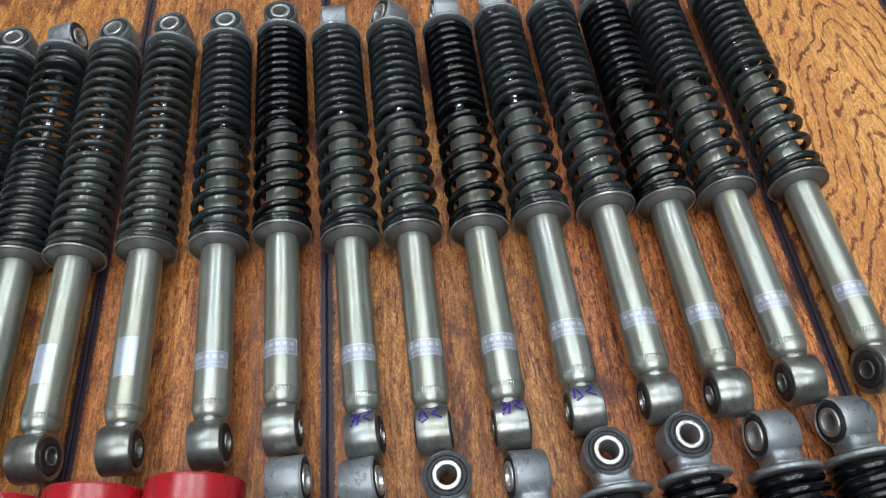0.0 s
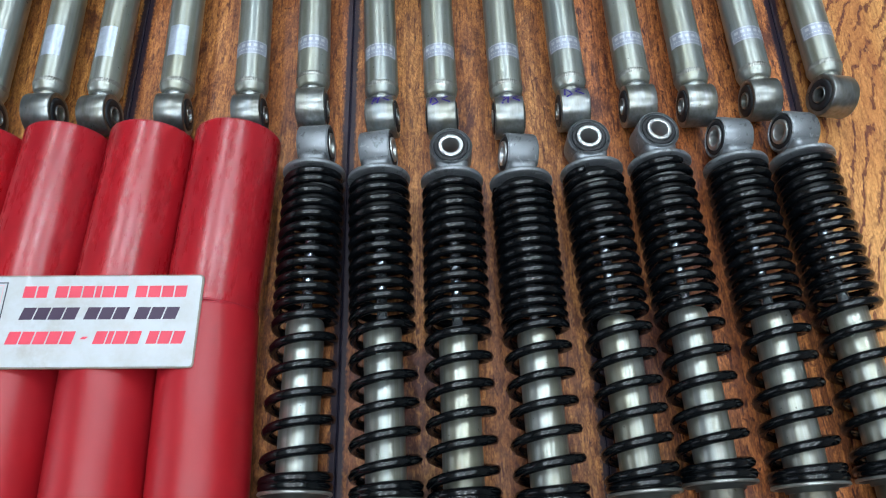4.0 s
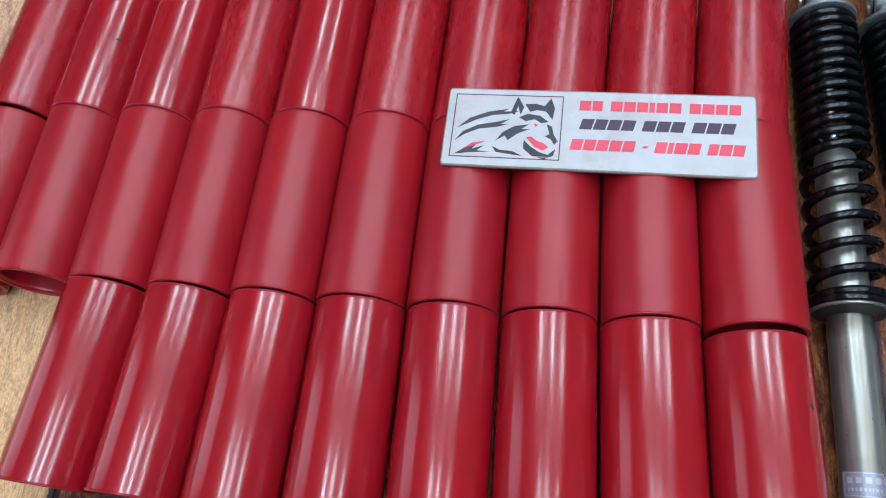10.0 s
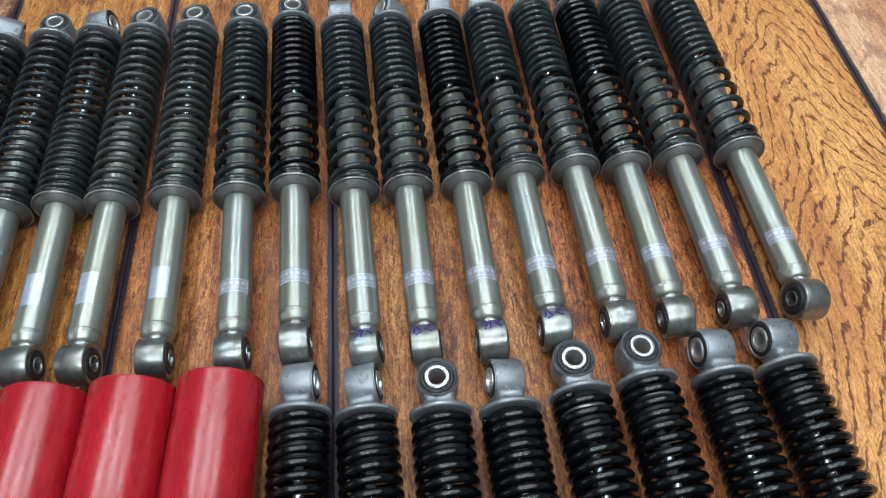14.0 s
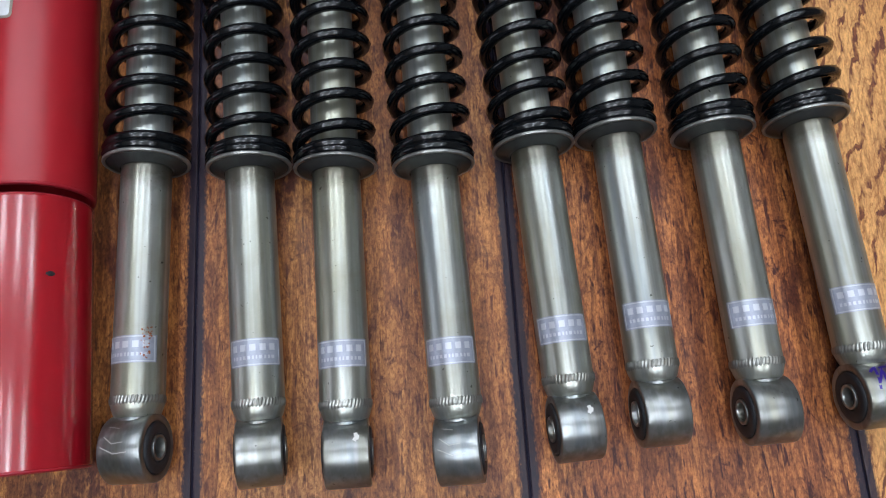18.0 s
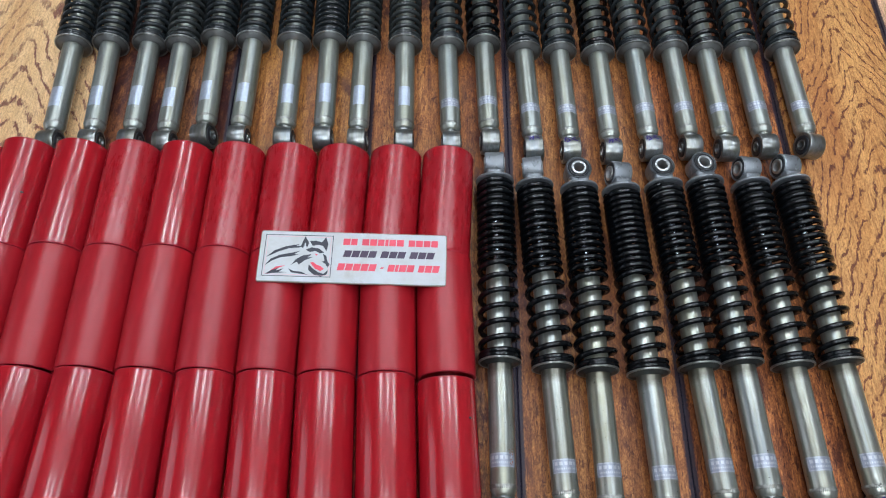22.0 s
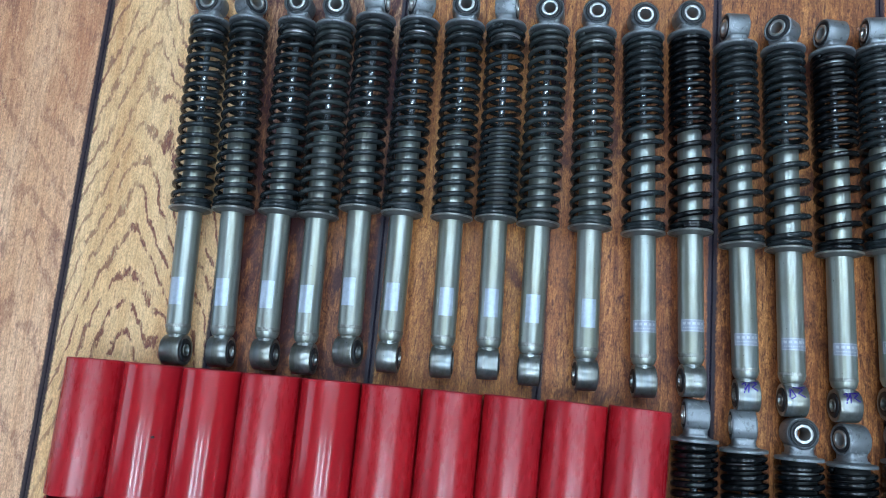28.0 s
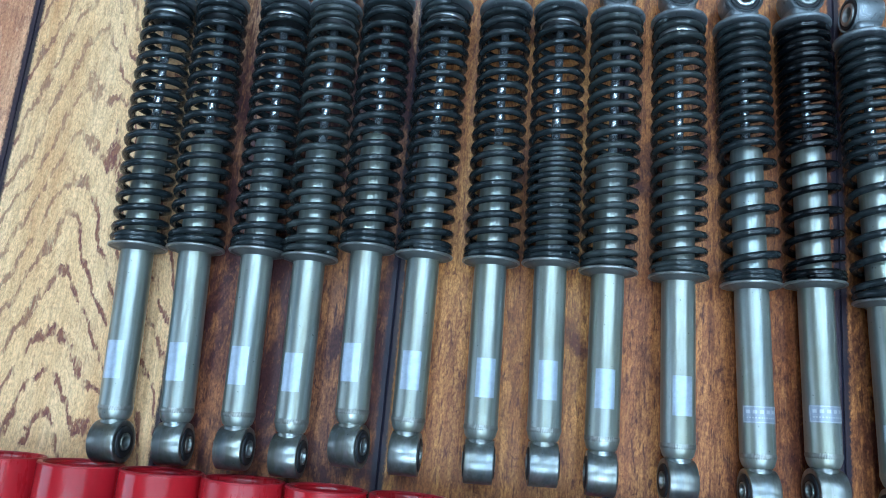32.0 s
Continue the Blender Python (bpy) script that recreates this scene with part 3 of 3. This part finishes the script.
    # body
    body_profile = [(0.0, s_body + 0.003), (0.0072, s_body + 0.003), (0.0104, s_body + 0.0016), (r - 0.0006, s_body), (r - 0.0003, s_body - 0.002), (r - 0.0003, s_seat + 0.001), (r - 0.0002, s_seat - 0.0035),
                    (r, s_seat - 0.008), (r, s_weld + 0.003), (r - 0.0002, s_weld - 0.0024), (r - 0.0007, s_weld - 0.0042), (r - 0.0013, s_weld - 0.0060), (r - 0.0022, s_weld - 0.0074), (r - 0.0032, s_weld - 0.0078), (0.0, s_weld - 0.0079)]
    put("damper_body", key, lambda: finish(turned(body_profile, 40), "damper_body"), ZINC_OLD if style == "showy" else ZINC, note="zinc-plated steel damper tube")
    seat = put("spring_seat", key, lambda: finish(turned([(r + 0.0002, s_seat - 0.0034), (r + 0.0014, s_seat - 0.0032), (r + 0.0018, s_seat - 0.0016), (0.0186, s_seat - 0.0006), (0.0186, s_seat + 0.0008), (r + 0.0002, s_seat + 0.0008)], 48), "spring_seat"), SEAT_STEEL if style == "showy" else SEAT_GREY, note="worn steel spring seat")
    put("rim", key, lambda: finish(turned([(0.0188, s_seat - 0.0008), (0.0198, s_seat - 0.0009), (0.0203, s_seat - 0.0005), (0.0203, s_seat + 0.0004), (0.0200, s_seat + 0.0009), (0.0188, s_seat + 0.0010)], 56, 'Y', True), "rim"), SEAT_RIM, seat, "bright worn rim")
    put("weld_bead", key, lambda: weld_mesh(r, s_weld, 0.00055 if style == "showy" else 0.0003), WELD, note="rippled weld bead")
    # label
    if style == "long":
        def make_label():
            bm = bmesh.new()
            bent(bm, r + 0.00005, lab[1], lab[0], -34, 34, n=34)
            return finish(bm, "label", False)
        put("label", key, make_label, FOIL_WHITE, note="faded pale blue label", turn=label_turn)
    else:
        def make_label():
            bm = bmesh.new()
            bent(bm, r + 0.00005, lab[1], lab[0], -66, 66, n=60)
            return finish(bm, "label", False)
        foil = put("label", key, make_label, FOIL, note="silver label with worn print", turn=label_turn)
        put("label_print", key, lambda: text_bars(r + 0.00012, lab[1] + 0.0004, lab[0] - 0.0004, -62, 62, 3), PRINT, foil)
    # lower end
    le = put("lower_eye", style == "showy", lambda: finish(turned(ring_profile(eye_r - 0.0036, eye_r, eye_half, 0.0008), 44, 'X', True), "lower_eye"), EYE_STEEL, note="worn steel lower eye", turn=-low_turn, where=s_low)
    put("bushing", ("low", style == "showy"), lambda: finish(turned(ring_profile(0.0056, eye_r - 0.0035, eye_half + 0.0009, 0.0013), 36, 'X', True), "bushing"), RUBBER, le, "black rubber bushing")
    put("sleeve", ("low", style == "showy"), lambda: finish(turned(ring_profile(0.0044, 0.0057, eye_half + 0.0014, 0.0004), 28, 'X', True), "sleeve"), EYE_STEEL, le, "steel sleeve")
    put("neck", key, lambda: finish(turned([(r - 0.0036, s_weld - 0.0066), (r - 0.0030, s_weld - 0.0076), (r - 0.0022, s_low + eye_r * 0.90), (r - 0.0034, s_low + eye_r * 0.72)], 32), "neck"), EYE_STEEL)
    return root, le, eye_r


def marks(name, strokes, r, width, material, parent, note):
    """Strokes on the barrel of a lower eye: rows of (along its bore in mm, degrees from the top towards the body)."""
    bm = bmesh.new()
    for line in strokes:
        pts = [Vector((u * 0.001, r * math.sin(radians(v)), r * math.cos(radians(v)))) for u, v in line]
        fine = [a.lerp(b, k / 3) for a, b in zip(pts, pts[1:]) for k in range(3)] + [pts[-1]]
        left, right = [], []
        for i, p in enumerate(fine):
            n = Vector((0, p.y, p.z)).normalized()
            d = (fine[min(i + 1, len(fine) - 1)] - fine[max(i - 1, 0)]).normalized()
            side = d.cross(n).normalized() * width / 2
            q = Vector((p.x, n.y * r, n.z * r))
            left.append(bm.verts.new(q + side))
            right.append(bm.verts.new(q - side))
        for k in range(len(fine) - 1):
            bm.faces.new((left[k], left[k + 1], right[k + 1], right[k]))
    part(name, bm, material, parent, note)


PEN_A = [[(-5.5, 40), (-2.0, 52), (-4.5, 8)], [(-3.5, 20), (0.5, 46), (-1.0, 10)], [(-0.5, 48), (4.5, 50), (6.5, 44), (2.5, 30), (7.0, 16)], [(4.0, 54), (8.0, 50)]]
PEN_B = [[(-7.0, 10), (-5.5, 46), (-2.0, 14), (-6.0, 5)], [(-3.0, 50), (2.5, 48), (4.5, 40), (0.5, 26), (6.0, 12)], [(3.0, 55), (7.0, 50)]]
BLOT = [[(3.5, 20), (4.5, 26), (4.2, 34)], [(4.6, 22), (5.2, 30)]]
SCRATCH = [[(-7, 22), (-3, 10), (2, 12)], [(-8, 5), (-2, -6), (4, -4)], [(-6, 40), (-1, 36)]]


EVEN_WORN = ("even", SPRING_WORN, "worn black coil spring")
EVEN_GREY = ("even", SPRING_GREY, "faded grey coil spring")
REVERSED = ("reversed", SPRING_WORN, "black spring, open coils at top")
TWO_BLACK = ("two_rate", SPRING_BLACK, "glossy black two-rate coil spring")
TWO_WORN = ("two_rate", SPRING_WORN, "worn black two-rate coil spring")
NEAR = ("near", SPRING_BLACK, "glossy black two-rate coil spring")
DENSE = ("dense", SPRING_BLACK, "glossy black coil spring, crowded turns")


def stain(root, r, s0, s1, a0, a1, count, material, name, note, seed):
    rnd = random.Random(seed)
    bm = bmesh.new()
    for _ in range(count):
        s, a = rnd.uniform(s0, s1), rnd.uniform(a0, a1)
        h, w = rnd.uniform(0.0003, 0.0009), rnd.uniform(1.2, 4)
        bent(bm, r + 0.0002 + 0.00003 * rnd.random(), s, s + h, a, a + w, 0.00003, n=3)
    ob = part(name, bm, material, root, note)
    ob.matrix_basis = pose(0, 0, AXIS)


# lower eye x, y, lean, turn of the upper eye, of the lower eye, of the label
FAR_ROW_PLAIN = [
    (-0.3180, 0.2665, -3.80, -8, 6, -10), (-0.2750, 0.2695, -4.20, 50, 0, -4), (-0.2330, 0.2715, -2.80, -2, 4, -6), (-0.1960, 0.2710, -2.50, 2, 4, -8), (-0.1560, 0.2820, -2.60, 84, 14, -16),
    (-0.1180, 0.2810, -1.40, -62, 2, -4), (-0.0690, 0.2815, -2.10, 3, 0, 6), (-0.0270, 0.2845, -2.30, 80, 0.5, 2), (0.0110, 0.2830, -1.50, -8, 4, -4), (0.0610, 0.2840, -2.30, -2, -4, 2),
]
PLAIN_SPRINGS = [EVEN_WORN, EVEN_WORN, EVEN_WORN, EVEN_GREY, EVEN_WORN, EVEN_WORN, EVEN_WORN, REVERSED, EVEN_GREY, EVEN_GREY]
for (x, y, lean, up, lo, lb), paint in zip(FAR_ROW_PLAIN, PLAIN_SPRINGS):
    shock_absorber("shock_absorber", (x, y), lean, 0.350, "long", paint, up, lo, lb, "used motorcycle shock absorber with %s" % paint[2], "shock absorbers in the far row", 37 * x * 100)

FAR_ROW_LABELLED = [
    (0.1130, 0.2835, -3.40, 2, 0, 0), (0.1550, 0.2885, -3.10, 6, -2, 0), (0.2030, 0.2810, -3.70, 94, 6, 0), (0.2430, 0.2810, -2.90, -48, 2, 0), (0.2875, 0.2810, -2.70, -80, 0.5, 0),
    (0.3310, 0.2870, -3.10, 84, 0.2, -6), (0.3750, 0.2905, -3.10, 80, 0.1, -6), (0.4145, 0.2905, -2.60, -40, 0.3, -4), (0.4580, 0.2950, -2.90, -15, 0.4, -4), (0.5070, 0.2980, -2.60, 85, -14, -4),
]
for n, (x, y, lean, up, lo, lb) in enumerate(FAR_ROW_LABELLED):
    paint = TWO_BLACK if n in (1, 4, 7) else TWO_WORN
    _, low_eye, eye_r = shock_absorber("shock_absorber", (x, y), lean, 0.350, "short", paint, up, lo, lb, "shock absorber with %s and silver label" % paint[2], "shock absorbers in the far row", 53 * n)
    if 2 <= n <= 5:
        marks("pen_mark", PEN_A if n % 2 == 0 else PEN_B, eye_r + 0.0001, 0.0012, INK, low_eye, "violet pen mark")

NEAR_ROW = [
    (0.1680, -0.0990, -1.30, 86, 8, -8), (0.2235, -0.1025, -3.60, 80, -9, 6), (0.2620, -0.1045, -2.10, 0, -4, 0), (0.3120, -0.1050, -3.05, -78, 8, -4),
    (0.3640, -0.0970, -4.10, 0, -4, -4), (0.4025, -0.0920, -3.10, 6, -0.5, 0), (0.4505, -0.0930, -2.90, -80, -1.2, 0), (0.5000, -0.0880, -3.90, -78, -1.5, 0),
]
for n, (x, y, lean, up, lo, lb) in enumerate(NEAR_ROW):
    body, low_eye, eye_r = shock_absorber("shock_absorber", (x, y), lean, 0.358, "showy", DENSE if n == 3 else NEAR, up, lo, lb, "used shock absorber with glossy black spring, on wooden floor", "shock absorbers in the near row", 61 * n)
    if n == 0:
        stain(body, 0.0117, -0.3160, -0.3020, 22, 44, 38, RUST, "rust_stain", "orange rust stain", 5)
    if n == 7:
        marks("pen_mark", PEN_A, eye_r + 0.0001, 0.0012, INK, low_eye, "violet pen mark")
    if n in (2, 4):
        marks("paint_spot", BLOT, eye_r + 0.0001, 0.0017, CHALK, low_eye, "white paint spot")
    if n in (0, 3):
        marks("scratch", SCRATCH, eye_r + 0.0001, 0.0004, SCUFF, low_eye, "pale scratch")

# ---- red tubes ----
TUBE_R, TUBE_LEN = 0.0271, 0.1200


def tube_wall():
    prof = [(TUBE_R - 0.00005, -0.0012), (TUBE_R, -0.0016), (TUBE_R, -TUBE_LEN + 0.0016), (TUBE_R - 0.00005, -TUBE_LEN + 0.0012), (TUBE_R - 0.0029, -TUBE_LEN + 0.0012), (TUBE_R - 0.0030, -TUBE_LEN + 0.004), (TUBE_R - 0.0030, -0.004), (TUBE_R - 0.0029, -0.0012)]
    return finish(turned(prof, 72, 'Y', True), "tube_wall")


def tube_rim():
    return finish(turned([(TUBE_R - 0.0029, -0.0012), (TUBE_R - 0.0028, -0.0005), (TUBE_R - 0.0024, -0.0001), (TUBE_R - 0.0017, 0.0), (TUBE_R - 0.0005, -0.0001), (TUBE_R - 0.0001, -0.0005), (TUBE_R - 0.00005, -0.0012)], 72, 'Y', True), "rim")


def red_tube(x, y, lean, note, material, chip=None):
    """A plain cover tube open at both ends; x, y: the middle of its far end."""
    root = new("cover_tube")
    tagged(root, note, "tube", "red cover tubes")
    root.matrix_world = pose(x, y, TUBE_R, 0, 0, -lean)
    spin = 41 * x * 100
    wall = mesh_part("tube_wall", cached(MESHES, ("tube", material.name), tube_wall), material, root)
    wall.matrix_basis = pose(0, 0, 0, 0, spin, 0)
    far = mesh_part("rim", cached(MESHES, "rim", tube_rim), RIM, root, "scuffed far rim")
    far.matrix_basis = pose(0, 0, 0, 0, spin, 0)
    near = mesh_part("rim", cached(MESHES, "rim", tube_rim), RIM, root, "scuffed near rim")
    near.matrix_basis = pose(0, -TUBE_LEN, 0, 0, spin, 180)
    if chip:
        bm = bmesh.new()
        bent(bm, TUBE_R + 0.00002, chip[0], chip[0] + 0.0022, chip[1], chip[1] + 4.5, n=3)
        bent(bm, TUBE_R + 0.00003, chip[0] + 0.0005, chip[0] + 0.0017, chip[1] - 2, chip[1] + 6, n=3)
        part("chip", bm, PLASTIC, root, "small dark chip")
    return root


def column_x(col, y):
    """Middle of a column of tubes, which fan out slightly towards the near end."""
    ys = (-0.107, 0.014, 0.135, 0.252)
    return float(np.interp(y, ys, (-0.3860 + 0.0566 * col, -0.3815 + 0.0551 * col, -0.3830 + 0.0546 * col, -0.3866 + 0.0552 * col)))


def lay_tube(col, y, look_of="glossy", chip=None):
    x, x_near = column_x(col, y), column_x(col, y - TUBE_LEN)
    lean = math.degrees(math.atan2(x - x_near, TUBE_LEN)) + 0.5 * math.sin(7 * col + 31 * y)
    return red_tube(x, y, lean, "%s red plastic tube lying in a row on the floor" % look_of, {"glossy": RED, "satin": RED_SATIN, "dusty": RED_DUSTY}[look_of], chip)


for col in range(10):
    y0 = 0.2505 + 0.0010 * col
    y1 = y0 - TUBE_LEN - (0.0030 if col == 0 else 0.0006)
    lay_tube(col, y0, "glossy" if col in (1, 2, 4) else "satin", (-0.064, 36) if col == 1 else None)
    lay_tube(col, y1, "dusty")
    if col >= 2:
        lay_tube(col, y1 - TUBE_LEN - (0.0036 if col == 9 else 0.0010), "glossy", (-0.038, 44) if col == 9 else None)

# ---- sign plate ----
def sign_plate():
    m = Mat("white_sign_laminate", (0.74, 0.75, 0.77), 0.38)
    n = m.noise(m.coords(), 40, 5, 0.7)
    dirt = m.noise(m.coords((1, 1, 1)), 14, 6, 0.75)
    face = m.mix(m.grey(n, 0.45, 0.0, 0.75, 0.7), (0.54, 0.56, 0.58), (0.44, 0.43, 0.39))
    m.to(m.mix(m.grey(dirt, 0.56, 0.0, 0.72, 0.55), face, (0.34, 0.31, 0.25)), "Base Color")
    edge = Mat("worn_sign_edge", (0.34, 0.31, 0.26), 0.7)
    W, H, T = 0.1785, 0.0530, 0.0024
    MM = W / 170.5  # the print was laid out on a grid 170.5 wide
    root = new("sign_plate")
    tagged(root, "white sign plate with black emblem, lying on red tubes", "sign")
    bm = bmesh.new()
    box(bm, 0, W, -H, 0, 0, T)
    bmesh.ops.bevel(bm, geom=[e for e in bm.edges if abs(e.verts[0].co.z - e.verts[1].co.z) > 0.001], offset=0.0022, segments=4, profile=0.5, affect='EDGES')
    part("board", bm, edge.m, root, "worn board")
    bm = bmesh.new()
    box(bm, 0.0008, W - 0.0008, -H + 0.0008, -0.0008, T + 0.00002, T + 0.0002)
    bmesh.ops.bevel(bm, geom=[e for e in bm.edges if abs(e.verts[0].co.z - e.verts[1].co.z) > 0.0001], offset=0.0018, segments=4, profile=0.5, affect='EDGES')
    mesh_part("face", finish(bm, "face", False), m.m, root, "white printed face")
    black = Mat("black_sign_ink", (0.02, 0.022, 0.035), 0.45).m
    violet = Mat("dark_violet_sign_ink", (0.045, 0.022, 0.055), 0.45).m
    pink = Mat("red_sign_ink", (0.72, 0.06, 0.10), 0.45).m
    pale = Mat("pale_pink_sign_ink", (0.72, 0.42, 0.45), 0.45).m
    z0, z1 = T + 0.0002, T + 0.00032

    def flat(bm, pts, lift=0.0):
        """pts: in millimetres from the upper left corner, y down"""
        lo = [bm.verts.new((x * MM, -y * 0.00102, z0)) for x, y in pts]
        hi = [bm.verts.new((x * MM, -y * 0.00102, z1 + lift)) for x, y in pts]
        bm.faces.new(hi)
        for k in range(len(pts)):
            q = (k + 1) % len(pts)
            bm.faces.new((lo[k], lo[q], hi[q], hi[k]))

    def put(name, shapes, material, note, lift=0.0):
        bm = bmesh.new()
        for pts in shapes:
            flat(bm, pts, lift)
        mesh_part(name, finish(bm, name, False), material, root, note)

    def ring(x0, y0, x1, y1, w):
        return [[(x0, y0), (x1, y0), (x1, y0 + w), (x0, y0 + w)], [(x0, y1 - w), (x1, y1 - w), (x1, y1), (x0, y1)], [(x0, y0 + w), (x0 + w, y0 + w), (x0 + w, y1 - w), (x0, y1 - w)], [(x1 - w, y0 + w), (x1, y0 + w), (x1, y1 - w), (x1 - w, y1 - w)]]

    put("frame_line", ring(4.5, 4.0, 66.5, 46.5, 0.6), black, "thin black frame line")
    put("frame_line", ring(6.5, 5.6, 64.6, 44.8, 0.4), pale, "thin pink frame line")
    # plain tapered strokes in place of the emblem
    put("emblem", [
        [(7, 27.5), (14, 20.5), (24, 16), (36, 13.5), (33, 15.5), (42, 15), (36, 17), (27, 18), (18, 21.5)],
        [(6.5, 36), (11, 29.5), (19, 25), (30, 22.5), (37, 20.5), (32, 24), (36, 24), (30, 26), (20, 27.5), (12, 31.5)],
        [(37, 16), (40.5, 5), (44.5, 12), (42.8, 17.2), (41, 11.5), (39.5, 17.5)],
        [(45, 10), (51, 9.5), (56, 11), (59.5, 5.5), (62, 12.5), (61, 20), (57, 14.5), (52, 13.8), (48, 15)],
        [(42, 19), (47, 16.5), (54, 17.5), (59, 21.5), (55, 22.5), (51, 20), (46, 21.5)],
        [(30, 35), (34, 29), (40, 25), (48, 23.5), (44, 27), (49, 26.5), (42, 30), (37, 34.5), (35, 31.5)],
        [(58, 23), (61, 24.5), (62.5, 30), (65, 34), (63, 36.5), (61, 33), (57.5, 31), (60, 29.5)],
        [(46, 34), (50, 38), (55, 41.5), (60, 43), (64, 39), (63, 43.5), (58, 46), (51, 44), (46, 39.5)],
        [(7, 45), (13, 40.5), (20, 37.5), (17, 41), (24, 38.5), (20, 42), (27, 42.5), (15, 43.5)],
        [(28, 38.5), (33, 41), (40, 41.5), (46, 44.5), (38, 43.5), (31, 42.5)],
    ], black, "plain black strokes of an emblem")
    for accent in ([(12, 41), (17, 37), (25, 35.5), (21, 37.5)], [(47, 32), (50, 31.5), (53, 34), (57, 35.5), (60, 38), (57, 40.5), (52, 38)], [(50.5, 22.8), (53.5, 23.6), (52, 25)]):
        put("emblem_accent", [accent], pink, "red accent of the emblem", 0.00004)

    def bars(x0, x1, y, h, widths, lean, material, note):
        """One slanted bar a character, 0 for a space, a negative width for a dash; never lettered."""
        total = sum(abs(w) + 0.7 if w else 3.0 for w in widths)
        k, x = (x1 - x0) / total, x0
        for w in widths:
            if not w:
                x += 3.0 * k
                continue
            a = abs(w) * k
            top, low = (y, y + h) if w > 0 else (y + 0.42 * h, y + 0.62 * h)
            put("print_bar", [[(x + lean, top), (x + a + lean, top), (x + a, low), (x, low)]], material, note)
            x += a + 0.7 * k

    bars(75.5, 163.0, 6.4, 6.6, [5.2, 4.6, 0, 5.2, 5.2, 4.8, 2.4, 5.0, 5.2, 0, 4.8, 5.2, 5.0, 5.0], 0.3, pink, "red print bar")
    bars(76.0, 159.0, 18.6, 6.8, [5.6, 5.6, 5.6, 5.6, 0, 5.6, 5.6, 5.6, 0, 5.6, 5.6, 5.6], 1.8, violet, "dark violet print bar")
    bars(71.5, 164.0, 32.0, 7.0, [5.8, 5.8, 5.8, 5.8, 5.8, 0, -2.6, 0, 5.4, 2.6, 5.8, 5.8, 0, 4.8, 5.6, 5.4], 1.4, pink, "red print bar")
    return root, W, H, T


sign, SIGN_W, SIGN_H, SIGN_T = sign_plate()
sign.matrix_world = pose(-0.0675, 0.1515, 2 * TUBE_R + 0.0006, 1.2, 0.4, 0.6)

# ---- floor ----
base_bm = bmesh.new()
box(base_bm, -2.6, 2.6, -2.6, 2.6, -0.06, -0.0012)
floor = new("floor", finish(base_bm, "floor", False))
floor.data.materials.append(JOINT)
tagged(floor, "wood-patterned plank floor with dark joints", "floor", kind="structure")
# light, middle and dark tone, then arches: middle, steepness, spacing, strength
WOODS = [
    plank_material("pink_brown_plank", (0.80, 0.53, 0.33), (0.72, 0.43, 0.24), (0.50, 0.24, 0.125), (0.02, 1.5, 0.060, 0.5), 0.3, 0.38, 0.30, fleck_amount=0.5, fine=0.3),
    plank_material("yellow_arched_plank", (0.84, 0.59, 0.32), (0.78, 0.51, 0.25), (0.60, 0.33, 0.14), (0.066, 2.8, 0.042, 1.1), 1.9, 0.22, 0.10, (0.070, -0.165, 0.023), 0.16, None, 0.40, 0.45),
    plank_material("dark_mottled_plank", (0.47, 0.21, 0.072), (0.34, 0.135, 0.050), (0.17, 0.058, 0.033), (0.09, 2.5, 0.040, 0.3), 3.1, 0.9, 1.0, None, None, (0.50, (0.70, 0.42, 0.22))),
    plank_material("amber_plank", (0.65, 0.33, 0.090), (0.54, 0.24, 0.060), (0.34, 0.125, 0.034), (0.05, 5.0, 0.050, 0.35), 4.7, 0.8, 0.68, fleck_amount=0.7, fine=0.6),
    plank_material("honey_plank", (0.60, 0.275, 0.078), (0.46, 0.180, 0.050), (0.25, 0.080, 0.026), (0.11, 4.0, 0.050, 0.4), 6.3, 0.8, 0.68, fleck_amount=0.7, fine=0.6),
    plank_material("brown_rayed_plank", (0.62, 0.285, 0.086), (0.46, 0.185, 0.052), (0.24, 0.080, 0.026), (0.03, 2.2, 0.050, 0.5), 8.2, 0.8, 0.7, fleck_amount=0.7, fine=0.6),
    plank_material("red_brown_plank", (0.62, 0.245, 0.072), (0.45, 0.155, 0.045), (0.22, 0.066, 0.023), (0.07, 9.0, 0.060, 0.5), 9.6, 1.0, 0.6),
    plank_material("orange_figured_plank", (0.72, 0.38, 0.125), (0.62, 0.29, 0.083), (0.40, 0.150, 0.044), (0.10, 2.6, 0.028, 1.2), 11.4, 0.40, 0.15, fleck_amount=0.35, fine=0.6),
]
PLANK_W, JOINT_W = 0.1575, 0.0012
for k in range(-14, 20):
    x0 = -0.6035 + PLANK_W * k
    bm = bmesh.new()
    box(bm, JOINT_W / 2, PLANK_W - JOINT_W / 2, -2.55, 2.55, -0.0012, 0.0)
    bmesh.ops.bevel(bm, geom=[e for e in bm.edges if abs(e.verts[0].co.y - e.verts[1].co.y) > 1 and e.verts[0].co.z > -0.001], offset=0.0005, segments=2, profile=0.5, affect='EDGES')
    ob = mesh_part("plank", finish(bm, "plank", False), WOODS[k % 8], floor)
    ob.matrix_world = pose(x0, 0, 0, 0, 0, -GRAIN_DIR)
